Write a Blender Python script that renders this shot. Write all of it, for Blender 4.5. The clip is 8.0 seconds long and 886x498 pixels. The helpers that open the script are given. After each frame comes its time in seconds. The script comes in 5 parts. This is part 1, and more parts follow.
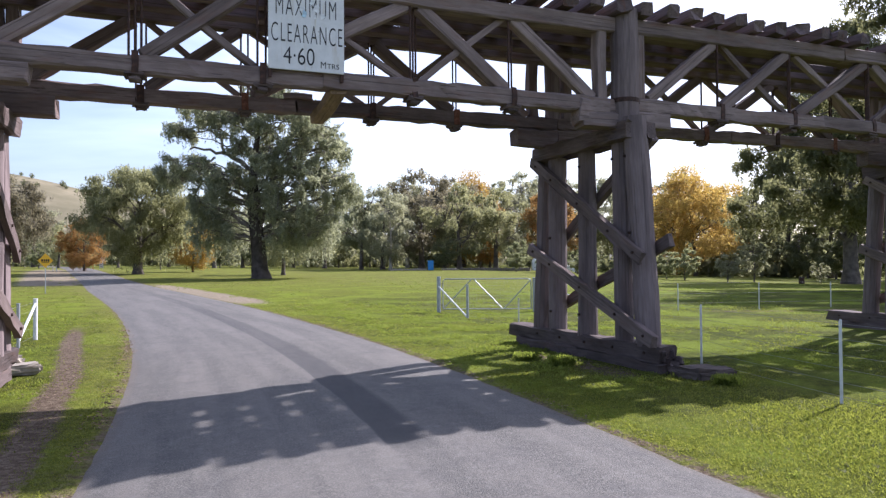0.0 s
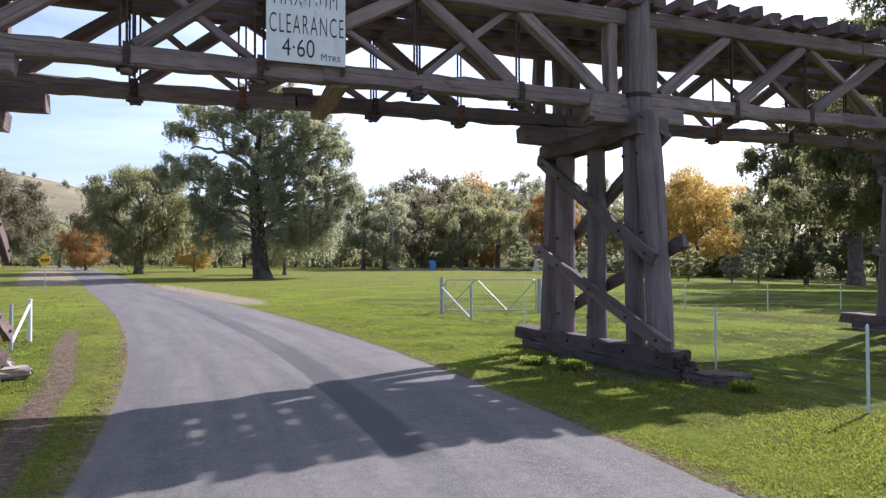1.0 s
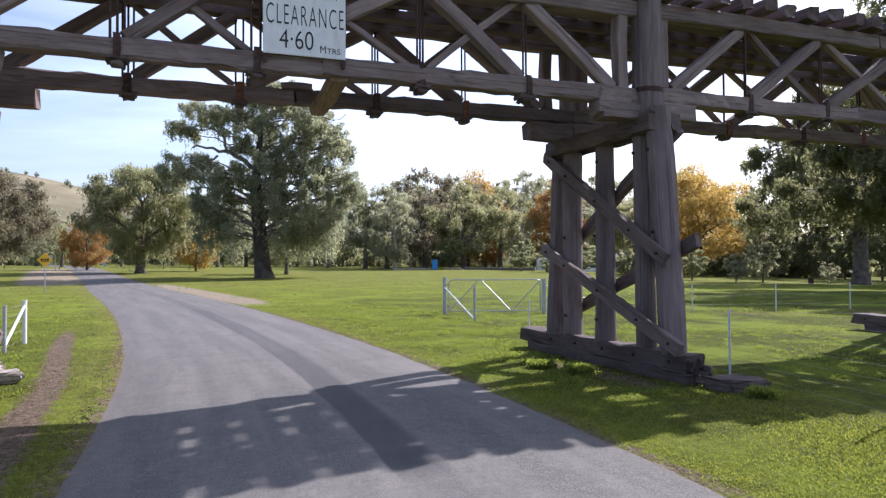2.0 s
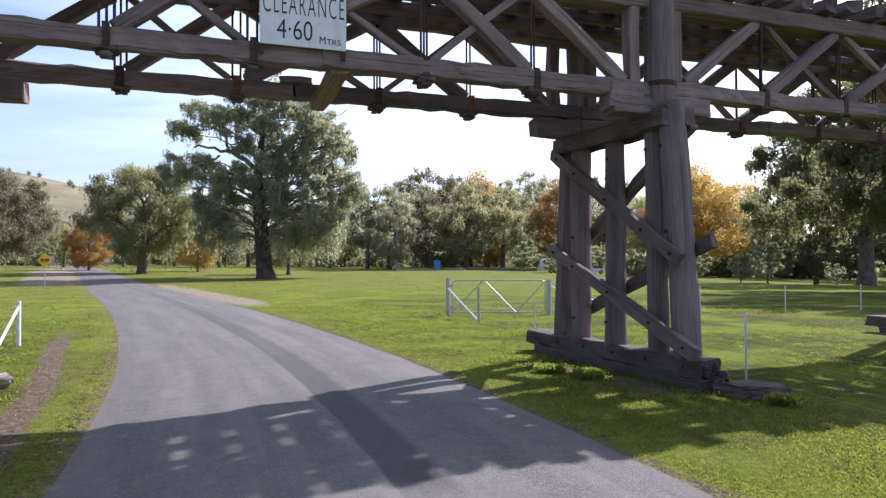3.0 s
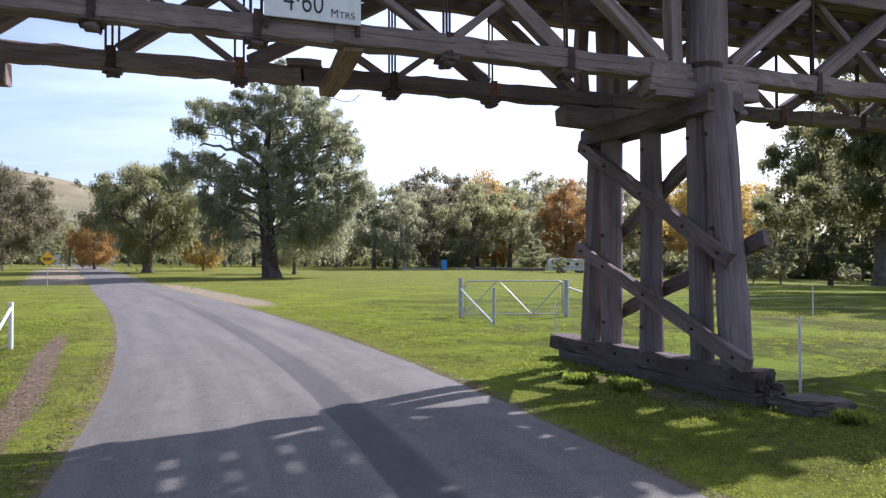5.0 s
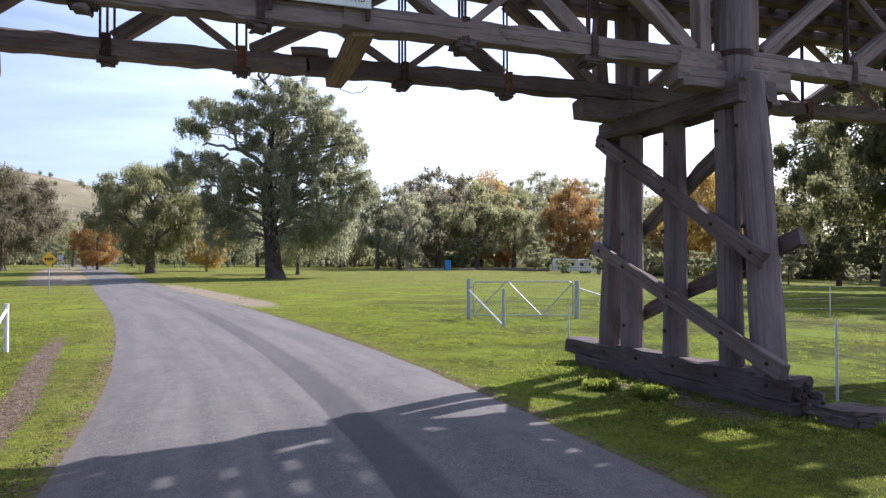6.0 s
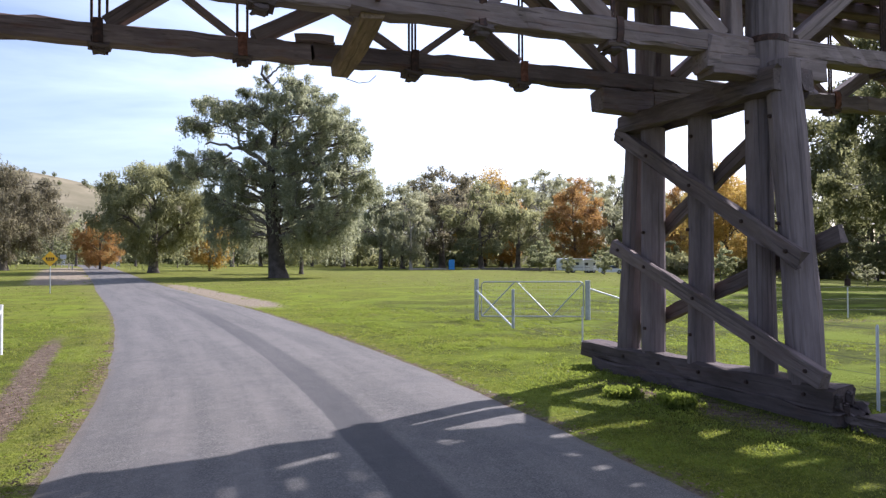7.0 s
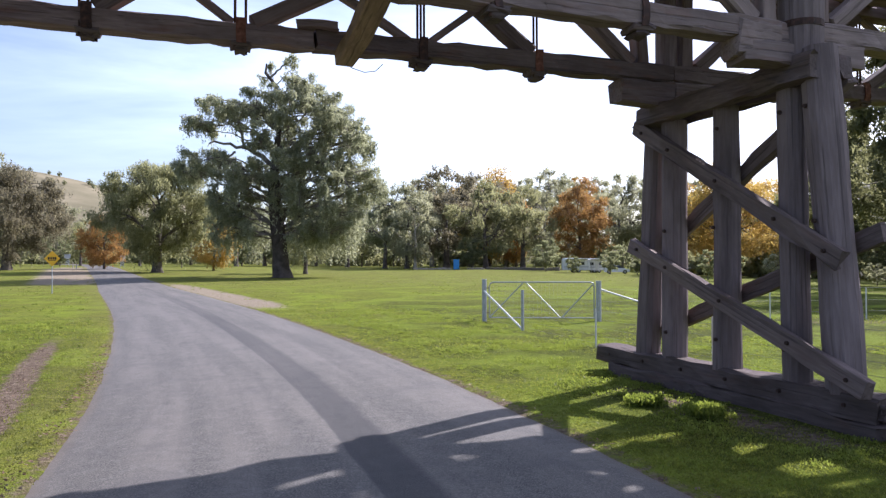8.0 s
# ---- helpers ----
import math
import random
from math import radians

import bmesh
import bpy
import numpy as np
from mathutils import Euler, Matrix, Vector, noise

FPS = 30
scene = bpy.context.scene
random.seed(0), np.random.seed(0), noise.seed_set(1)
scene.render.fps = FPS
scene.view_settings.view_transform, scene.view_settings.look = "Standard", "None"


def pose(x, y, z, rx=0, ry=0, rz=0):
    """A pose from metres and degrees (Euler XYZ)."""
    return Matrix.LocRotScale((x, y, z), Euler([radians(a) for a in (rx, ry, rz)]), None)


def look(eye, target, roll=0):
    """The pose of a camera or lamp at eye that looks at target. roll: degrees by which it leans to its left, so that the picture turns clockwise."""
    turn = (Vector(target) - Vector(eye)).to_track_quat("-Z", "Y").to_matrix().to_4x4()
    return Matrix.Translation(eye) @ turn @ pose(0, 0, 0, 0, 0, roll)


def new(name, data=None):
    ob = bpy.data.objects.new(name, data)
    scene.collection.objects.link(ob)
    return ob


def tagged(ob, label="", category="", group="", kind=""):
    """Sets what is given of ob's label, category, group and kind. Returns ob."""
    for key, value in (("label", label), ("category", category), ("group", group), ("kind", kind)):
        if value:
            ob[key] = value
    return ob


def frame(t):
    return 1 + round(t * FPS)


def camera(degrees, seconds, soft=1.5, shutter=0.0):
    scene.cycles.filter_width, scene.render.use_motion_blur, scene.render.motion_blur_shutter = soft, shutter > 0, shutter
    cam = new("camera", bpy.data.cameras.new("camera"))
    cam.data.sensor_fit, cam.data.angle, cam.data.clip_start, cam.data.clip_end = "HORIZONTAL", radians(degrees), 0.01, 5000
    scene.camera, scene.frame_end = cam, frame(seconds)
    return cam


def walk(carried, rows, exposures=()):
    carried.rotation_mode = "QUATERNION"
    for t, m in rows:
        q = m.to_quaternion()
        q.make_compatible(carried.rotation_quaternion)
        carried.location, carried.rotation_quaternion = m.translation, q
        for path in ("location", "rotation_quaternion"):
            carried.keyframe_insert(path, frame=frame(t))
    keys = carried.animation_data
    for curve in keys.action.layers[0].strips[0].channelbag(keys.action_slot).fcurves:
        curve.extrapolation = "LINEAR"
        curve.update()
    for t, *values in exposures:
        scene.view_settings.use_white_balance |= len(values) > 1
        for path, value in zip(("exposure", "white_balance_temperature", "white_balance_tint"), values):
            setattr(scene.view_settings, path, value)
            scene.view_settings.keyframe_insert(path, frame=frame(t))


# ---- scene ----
cam = camera(63.2, 8.0, soft=1.35)
PATH = [
    (0, (-0.08, -0.638, 1.88), (0.637, 1.229, 1.92), -0.4),
    (0.5, (-0.014, -0.394, 1.886), (0.7, 1.474, 1.926), -0.4),
    (1, (0.038, -0.19, 1.896), (0.75, 1.678, 1.936), -0.3),
    (1.5, (0.092, 0.011, 1.914), (0.802, 1.881, 1.952), -0.3),
    (3, (0.285, 0.651, 1.921), (0.986, 2.524, 1.96), -0.3),
    (3.5, (0.333, 0.911, 1.936), (1.031, 2.785, 1.974), -0.2),
    (4, (0.383, 1.184, 1.929), (1.076, 3.06, 1.968), -0.2),
    (4.5, (0.401, 1.438, 1.924), (1.091, 3.315, 1.962), -0.2),
    (6, (0.482, 2.319, 1.92), (1.16, 4.2, 1.959), -0.2),
    (6.5, (0.519, 2.634, 1.926), (1.194, 4.516, 1.963), -0.2),
    (7, (0.561, 2.936, 1.923), (1.231, 4.82, 1.961), -0.2),
    (7.5, (0.616, 3.23, 1.926), (1.28, 5.116, 1.964), -0.2),
    (8, (0.679, 3.526, 1.932), (1.338, 5.414, 1.969), -0.2),
]
walk(cam, [(t, look(eye, target, roll)) for t, eye, target, roll in PATH], exposures=[(0.0, 0.85, 5800, 21), (8.0, 0.85, 5800, 21)])

# ---- daylight ----
SUN_DX, SUN_DY = 1.22, 0.52          # metres a shadow runs in x and y for a metre of height
sun_el = math.atan2(1.0, math.hypot(SUN_DX, SUN_DY))
sun_az = math.atan2(SUN_DX, SUN_DY)  # clockwise from +y
world = bpy.data.worlds.new("sky")
scene.world = world
world.use_nodes = True
wn, wl = world.node_tree.nodes, world.node_tree.links
wn.clear()
w_sky = wn.new("ShaderNodeTexSky")
w_sky.sky_type, w_sky.sun_disc = "NISHITA", False
w_sky.sun_elevation, w_sky.sun_rotation = sun_el, sun_az
w_sky.air_density, w_sky.dust_density, w_sky.ozone_density = 1.0, 1.6, 1.2
w_co = wn.new("ShaderNodeTexCoord")
w_map = wn.new("ShaderNodeMapping")
w_map.inputs["Scale"].default_value = (1.1, 2.0, 7.0)
w_map.inputs["Rotation"].default_value = (0.0, 0.12, 0.35)
w_no = wn.new("ShaderNodeTexNoise")
w_no.inputs["Scale"].default_value, w_no.inputs["Detail"].default_value = 1.6, 6.0
w_no.inputs["Roughness"].default_value, w_no.inputs["Distortion"].default_value = 0.55, 0.4
w_rm = wn.new("ShaderNodeMapRange")
w_rm.inputs[1].default_value, w_rm.inputs[2].default_value = 0.34, 0.6
w_rm.inputs[3].default_value, w_rm.inputs[4].default_value = 0.2, 0.92
w_mix = wn.new("ShaderNodeMix")
w_mix.data_type = "RGBA"
w_cloud = wn.new("ShaderNodeMix")
w_cloud.data_type, w_cloud.blend_type = "RGBA", "ADD"
w_cloud.inputs[0].default_value = 1.0
w_cloud.inputs[7].default_value = (4.3, 4.45, 4.7, 1.0)
w_bg = wn.new("ShaderNodeBackground")
w_bg.inputs["Strength"].default_value = 0.09
w_out = wn.new("ShaderNodeOutputWorld")
wl.new(w_co.outputs["Generated"], w_map.inputs["Vector"])
wl.new(w_map.outputs[0], w_no.inputs["Vector"])
wl.new(w_no.outputs[0], w_rm.inputs[0])
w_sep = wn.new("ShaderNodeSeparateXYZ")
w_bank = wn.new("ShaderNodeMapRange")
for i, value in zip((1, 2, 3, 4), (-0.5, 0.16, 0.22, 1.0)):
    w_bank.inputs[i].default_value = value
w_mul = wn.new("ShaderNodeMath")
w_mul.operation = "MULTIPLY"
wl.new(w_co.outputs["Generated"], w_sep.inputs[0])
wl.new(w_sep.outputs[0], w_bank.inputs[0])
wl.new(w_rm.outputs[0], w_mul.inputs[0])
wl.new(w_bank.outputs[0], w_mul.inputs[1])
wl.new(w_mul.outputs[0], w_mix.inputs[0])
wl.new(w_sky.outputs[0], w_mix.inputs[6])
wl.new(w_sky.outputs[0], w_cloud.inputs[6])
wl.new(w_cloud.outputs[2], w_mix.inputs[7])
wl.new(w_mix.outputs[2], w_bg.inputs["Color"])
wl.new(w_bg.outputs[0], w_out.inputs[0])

sun_data = bpy.data.lights.new("sun", "SUN")
sun_data.energy, sun_data.angle, sun_data.color = 5.0, radians(0.6), (1.0, 0.94, 0.86)
sun = new("sun", sun_data)
sun.matrix_world = look((SUN_DX * 60, SUN_DY * 60, 60), (0, 0, 0))


# ---- materials ----
def shader(name, rough=0.8, spec=0.3):
    m = bpy.data.materials.new(name)
    m.use_nodes = True
    b = m.node_tree.nodes["Principled BSDF"]
    b.inputs["Roughness"].default_value = rough
    b.inputs["Specular IOR Level"].default_value = spec
    return m, m.node_tree, b


def nd(nt, kind, **values):
    n = nt.nodes.new("ShaderNode" + kind)
    for key, value in values.items():
        n.inputs[key.replace("_", " ")].default_value = value
    return n


def coords(nt, out="Object", scale=(1, 1, 1)):
    c = nt.nodes.new("ShaderNodeTexCoord")
    m = nt.nodes.new("ShaderNodeMapping")
    m.inputs["Scale"].default_value = scale
    nt.links.new(c.outputs[out], m.inputs["Vector"])
    return m.outputs[0]


def noise_of(nt, vec, scale, detail=4.0, rough=0.55, distort=0.0):
    n = nd(nt, "TexNoise", Scale=scale, Detail=detail, Roughness=rough, Distortion=distort)
    nt.links.new(vec, n.inputs["Vector"])
    return n.outputs[0]


def ramp(nt, fac, stops):
    r = nt.nodes.new("ShaderNodeValToRGB")
    el = r.color_ramp.elements
    while len(el) < len(stops):
        el.new(0.5)
    for e, (p, c) in zip(el, stops):
        e.position = p
        e.color = (*c, 1.0) if len(c) == 3 else c
    nt.links.new(fac, r.inputs[0])
    return r.outputs[0]


def mixed(nt, fac, a, b, blend="MIX"):
    x = nt.nodes.new("ShaderNodeMix")
    x.data_type, x.blend_type = "RGBA", blend
    for sock, v in ((x.inputs[0], fac), (x.inputs[6], a), (x.inputs[7], b)):
        if isinstance(v, (int, float)):
            sock.default_value = v
        elif isinstance(v, tuple):
            sock.default_value = (*v, 1.0)
        else:
            nt.links.new(v, sock)
    return x.outputs[2]


def fit_range(nt, fac, a, b, c=0.0, d=1.0):
    r = nt.nodes.new("ShaderNodeMapRange")
    for i, v in zip((1, 2, 3, 4), (a, b, c, d)):
        r.inputs[i].default_value = v
    nt.links.new(fac, r.inputs[0])
    return r.outputs[0]


def maths(nt, op, a, b=0.0):
    n = nt.nodes.new("ShaderNodeMath")
    n.operation = op
    for s, v in ((n.inputs[0], a), (n.inputs[1], b)):
        if isinstance(v, (int, float)):
            s.default_value = v
        else:
            nt.links.new(v, s)
    return n.outputs[0]


def bumped(nt, b, height, strength, dist):
    n = nd(nt, "Bump", Strength=strength, Distance=dist)
    nt.links.new(height, n.inputs["Height"])
    nt.links.new(n.outputs[0], b.inputs["Normal"])


def timber(name, dark, mid, pale, rust=0.0):
    """Weathered hardwood with the grain along the member's own x."""
    m, nt, b = shader(name, 0.85, 0.2)
    info = nt.nodes.new("ShaderNodeObjectInfo")
    c = nt.nodes.new("ShaderNodeTexCoord")
    off = nt.nodes.new("ShaderNodeVectorMath")
    off.operation = "MULTIPLY_ADD"
    off.inputs[1].default_value = (1, 1, 1)
    com = nt.nodes.new("ShaderNodeCombineXYZ")
    nt.links.new(maths(nt, "MULTIPLY", info.outputs["Random"], 37.0), com.inputs[0])
    nt.links.new(maths(nt, "MULTIPLY", info.outputs["Random"], 11.0), com.inputs[1])
    nt.links.new(c.outputs["Object"], off.inputs[0])
    nt.links.new(com.outputs[0], off.inputs[2])
    mp = nd(nt, "Mapping", Scale=(1.3, 16, 16))
    nt.links.new(off.outputs[0], mp.inputs["Vector"])
    grain = noise_of(nt, mp.outputs[0], 1.6, 6, 0.55, 0.6)
    mp2 = nd(nt, "Mapping", Scale=(0.5, 2.2, 2.2))
    nt.links.new(off.outputs[0], mp2.inputs["Vector"])
    stain = noise_of(nt, mp2.outputs[0], 1.8, 5, 0.6)
    mp3 = nd(nt, "Mapping", Scale=(0.35, 30, 30))
    nt.links.new(off.outputs[0], mp3.inputs["Vector"])
    crack = fit_range(nt, noise_of(nt, mp3.outputs[0], 1.0, 3, 0.5), 0.34, 0.42)
    soft = tuple(0.45 * a + 0.55 * c for a, c in zip(dark, mid))
    bright = tuple(0.5 * a + 0.5 * c for a, c in zip(pale, mid))
    col = ramp(nt, grain, [(0.25, soft), (0.5, mid), (0.8, bright)])
    col = mixed(nt, fit_range(nt, stain, 0.45, 0.7, 0.0, 0.75), col, dark)
    mould = noise_of(nt, off.outputs[0], 6.5, 5, 0.65)
    col = mixed(nt, fit_range(nt, mould, 0.5, 0.72, 0.0, 0.35), col, soft)
    tone = fit_range(nt, info.outputs["Random"], 0, 1, 0.72, 1.25)
    t3 = nt.nodes.new("ShaderNodeCombineColor")
    for i in range(3):
        nt.links.new(tone, t3.inputs[i])
    col = mixed(nt, 1.0, col, t3.outputs[0], "MULTIPLY")
    col = mixed(nt, fit_range(nt, crack, 0, 1, 0.42, 0.0), col, (0.03, 0.024, 0.023))
    if rust:
        patch = fit_range(nt, noise_of(nt, mp2.outputs[0], 3.1, 4), 0.55, 0.7, 0, rust)
        col = mixed(nt, patch, col, (0.2, 0.07, 0.03))
    nt.links.new(col, b.inputs["Base Color"])
    bumped(nt, b, maths(nt, "ADD", maths(nt, "MULTIPLY", grain, 0.6), crack), 0.6, 0.012)
    return m


M_TIMBER = timber("weathered_timber", (0.106, 0.079, 0.073), (0.232, 0.178, 0.163), (0.357, 0.285, 0.265), 0.2)
M_BRACE = timber("brown_brace_timber", (0.084, 0.062, 0.056), (0.173, 0.131, 0.119), (0.273, 0.214, 0.195), 0.1)
M_POST = timber("weathered_post_timber", (0.117, 0.090, 0.087), (0.226, 0.177, 0.172), (0.347, 0.283, 0.275))
M_TAN = timber("tan_timber", (0.090, 0.060, 0.039), (0.252, 0.175, 0.108), (0.420, 0.309, 0.207))
# brown timber, its colour darkened for the shade on sills and caps
M_SILL = timber("shaded_sill_timber", (0.058, 0.042, 0.038), (0.121, 0.092, 0.085), (0.210, 0.167, 0.155), 0.1)
# bridge timber with the far side's shade put into its colour
M_SHADED = timber("shaded_timber", (0.085, 0.061, 0.056), (0.188, 0.141, 0.129), (0.324, 0.255, 0.233), 0.3)
M_SLEEPER = timber("sleeper_timber", (0.076, 0.055, 0.054), (0.153, 0.114, 0.112), (0.256, 0.195, 0.189), 0.3)


def rusty_iron():
    m, nt, b = shader("rusty_iron", 0.75, 0.4)
    n = noise_of(nt, coords(nt), 14, 5)
    nt.links.new(ramp(nt, n, [(0.3, (0.022, 0.016, 0.014)), (0.55, (0.065, 0.034, 0.025)), (0.75, (0.14, 0.065, 0.042))]), b.inputs["Base Color"])
    b.inputs["Metallic"].default_value = 0.3
    bumped(nt, b, n, 0.4, 0.004)
    return m


def plain(name, colour, rough=0.6, spec=0.4, metal=0.0, vary=0.25, scale=9.0, bump=0.0):
    m, nt, b = shader(name, rough, spec)
    b.inputs["Metallic"].default_value = metal
    v = coords(nt)
    n = noise_of(nt, v, scale, 5)
    lo = tuple(c * (1 - vary) for c in colour)
    hi = tuple(min(1.0, c * (1 + vary)) for c in colour)
    nt.links.new(ramp(nt, n, [(0.3, lo), (0.7, hi)]), b.inputs["Base Color"])
    if bump:
        bumped(nt, b, n, 0.5, bump)
    return m


M_IRON = rusty_iron()
M_RUSTED = plain("red_rusted_iron", (0.17, 0.075, 0.05), 0.85, 0.2, 0.1, 0.5, 14, 0.01)
M_GALV = plain("galvanised_steel", (0.4, 0.42, 0.45), 0.45, 0.5, 0.55, 0.2, 12)
M_WIRE = plain("dull_wire", (0.3, 0.3, 0.3), 0.7, 0.3, 0.0, 0.2, 12)
M_PALECON = plain("pale_concrete", (0.33, 0.29, 0.24), 0.9, 0.2, 0.0, 0.3, 7, 0.02)
M_WHITEPAINT = plain("white_painted_steel", (0.72, 0.72, 0.7), 0.5, 0.4, 0.0, 0.12, 8)
M_CONCRETE = plain("old_concrete", (0.17, 0.145, 0.12), 0.9, 0.2, 0.0, 0.4, 6, 0.02)
M_STAINED = plain("stained_concrete", (0.1, 0.078, 0.068), 0.92, 0.15, 0.0, 0.4, 5, 0.02)
M_SIGNWHITE = plain("sign_white_enamel", (0.66, 0.67, 0.66), 0.45, 0.4, 0.0, 0.08, 5)
M_BLACK = plain("black_sign_paint", (0.02, 0.02, 0.022), 0.55, 0.3, 0.0, 0.3, 10)


def leaf_material(name, stops, through_light=0.35, face=1.0, back=1.0):
    m, nt, b = shader(name, 0.55, 0.35)
    geo = nt.nodes.new("ShaderNodeNewGeometry")
    info = nt.nodes.new("ShaderNodeObjectInfo")
    col = ramp(nt, geo.outputs["Random Per Island"], stops)
    big = noise_of(nt, coords(nt), 0.35, 3)
    col = mixed(nt, fit_range(nt, big, 0.35, 0.7, 0.0, 0.55), col, stops[0][1])
    col = mixed(nt, fit_range(nt, info.outputs["Random"], 0, 1, 0.0, 0.3), col, stops[-1][1])
    nt.links.new(mixed(nt, 1.0, col, (face, face, face), "MULTIPLY"), b.inputs["Base Color"])
    tr = nt.nodes.new("ShaderNodeBsdfTranslucent")
    nt.links.new(mixed(nt, 1.0, col, (back, back, back * 0.84), "MULTIPLY"), tr.inputs["Color"])
    mx = nt.nodes.new("ShaderNodeMixShader")
    mx.inputs[0].default_value = through_light
    nt.links.new(b.outputs[0], mx.inputs[1])
    nt.links.new(tr.outputs[0], mx.inputs[2])
    nt.links.new(mx.outputs[0], nt.nodes["Material Output"].inputs[0])
    return m


M_GUM = leaf_material("gum_leaves", [(0.0, (0.128, 0.142, 0.091)), (0.5, (0.183, 0.195, 0.128)), (1.0, (0.268, 0.276, 0.190))], 0.66, 1.0, 1.9)
M_GUMGREY = leaf_material("grey_gum_leaves", [(0.0, (0.164, 0.167, 0.117)), (0.5, (0.224, 0.224, 0.158)), (1.0, (0.302, 0.298, 0.217))], 0.66, 1.0, 1.9)
M_REDGUM = leaf_material("red_gum_leaves", [(0.0, (0.140, 0.151, 0.106)), (0.5, (0.211, 0.221, 0.157)), (1.0, (0.335, 0.340, 0.248))], 0.64, 1.0, 1.7)
M_OLIVE = leaf_material("olive_leaves", [(0.0, (0.148, 0.149, 0.082)), (0.5, (0.205, 0.206, 0.118)), (1.0, (0.279, 0.274, 0.163))], 0.66, 1.0, 1.9)
M_DUSKY = leaf_material("dusky_gum_leaves", [(0.0, (0.112, 0.1, 0.07)), (0.5, (0.155, 0.14, 0.1)), (1.0, (0.21, 0.19, 0.14))], 0.64, 1.0, 1.8)
M_SAGE = leaf_material("sage_leaves", [(0.0, (0.115, 0.125, 0.072)), (0.5, (0.175, 0.185, 0.108)), (1.0, (0.25, 0.258, 0.16))], 0.66, 1.0, 1.9)
# olive leaves darkened in colour for trees seen against the sun
M_SHADELEAF = leaf_material("shaded_olive_leaves", [(0.0, (0.1, 0.103, 0.052)), (0.5, (0.145, 0.147, 0.078)), (1.0, (0.2, 0.196, 0.11))], 0.62, 1.0, 1.7)
M_GOLD = leaf_material("golden_autumn_leaves", [(0.0, (0.25, 0.16, 0.05)), (0.5, (0.43, 0.295, 0.085)), (1.0, (0.53, 0.4, 0.13))], 0.6, 1.0, 1.5)
M_RUST = leaf_material("rust_autumn_leaves", [(0.0, (0.22, 0.125, 0.05)), (0.5, (0.36, 0.205, 0.075)), (1.0, (0.46, 0.29, 0.11))], 0.58, 0.95, 1.4)
M_GRASS = leaf_material("grass_blades", [(0.0, (0.082, 0.100, 0.015)), (0.55, (0.176, 0.214, 0.026)), (1.0, (0.300, 0.306, 0.072))], 0.62, 0.42, 1.4)
M_WEED = leaf_material("weed_leaves", [(0.0, (0.123, 0.162, 0.025)), (0.55, (0.195, 0.242, 0.040)), (1.0, (0.288, 0.323, 0.073))], 0.62, 0.5, 1.4)
M_BARK = plain("gum_bark", (0.12, 0.1, 0.087), 0.9, 0.2, 0.0, 0.55, 1.6, 0.05)
M_LIMB = plain("limb_bark", (0.2, 0.175, 0.15), 0.85, 0.2, 0.0, 0.45, 1.4, 0.03)
M_REDBARK = plain("red_gum_bark", (0.075, 0.061, 0.053), 0.88, 0.2, 0.0, 0.6, 1.1, 0.05)
M_PALEBARK = plain("pale_bark", (0.3, 0.27, 0.22), 0.85, 0.2, 0.0, 0.45, 1.6, 0.04)


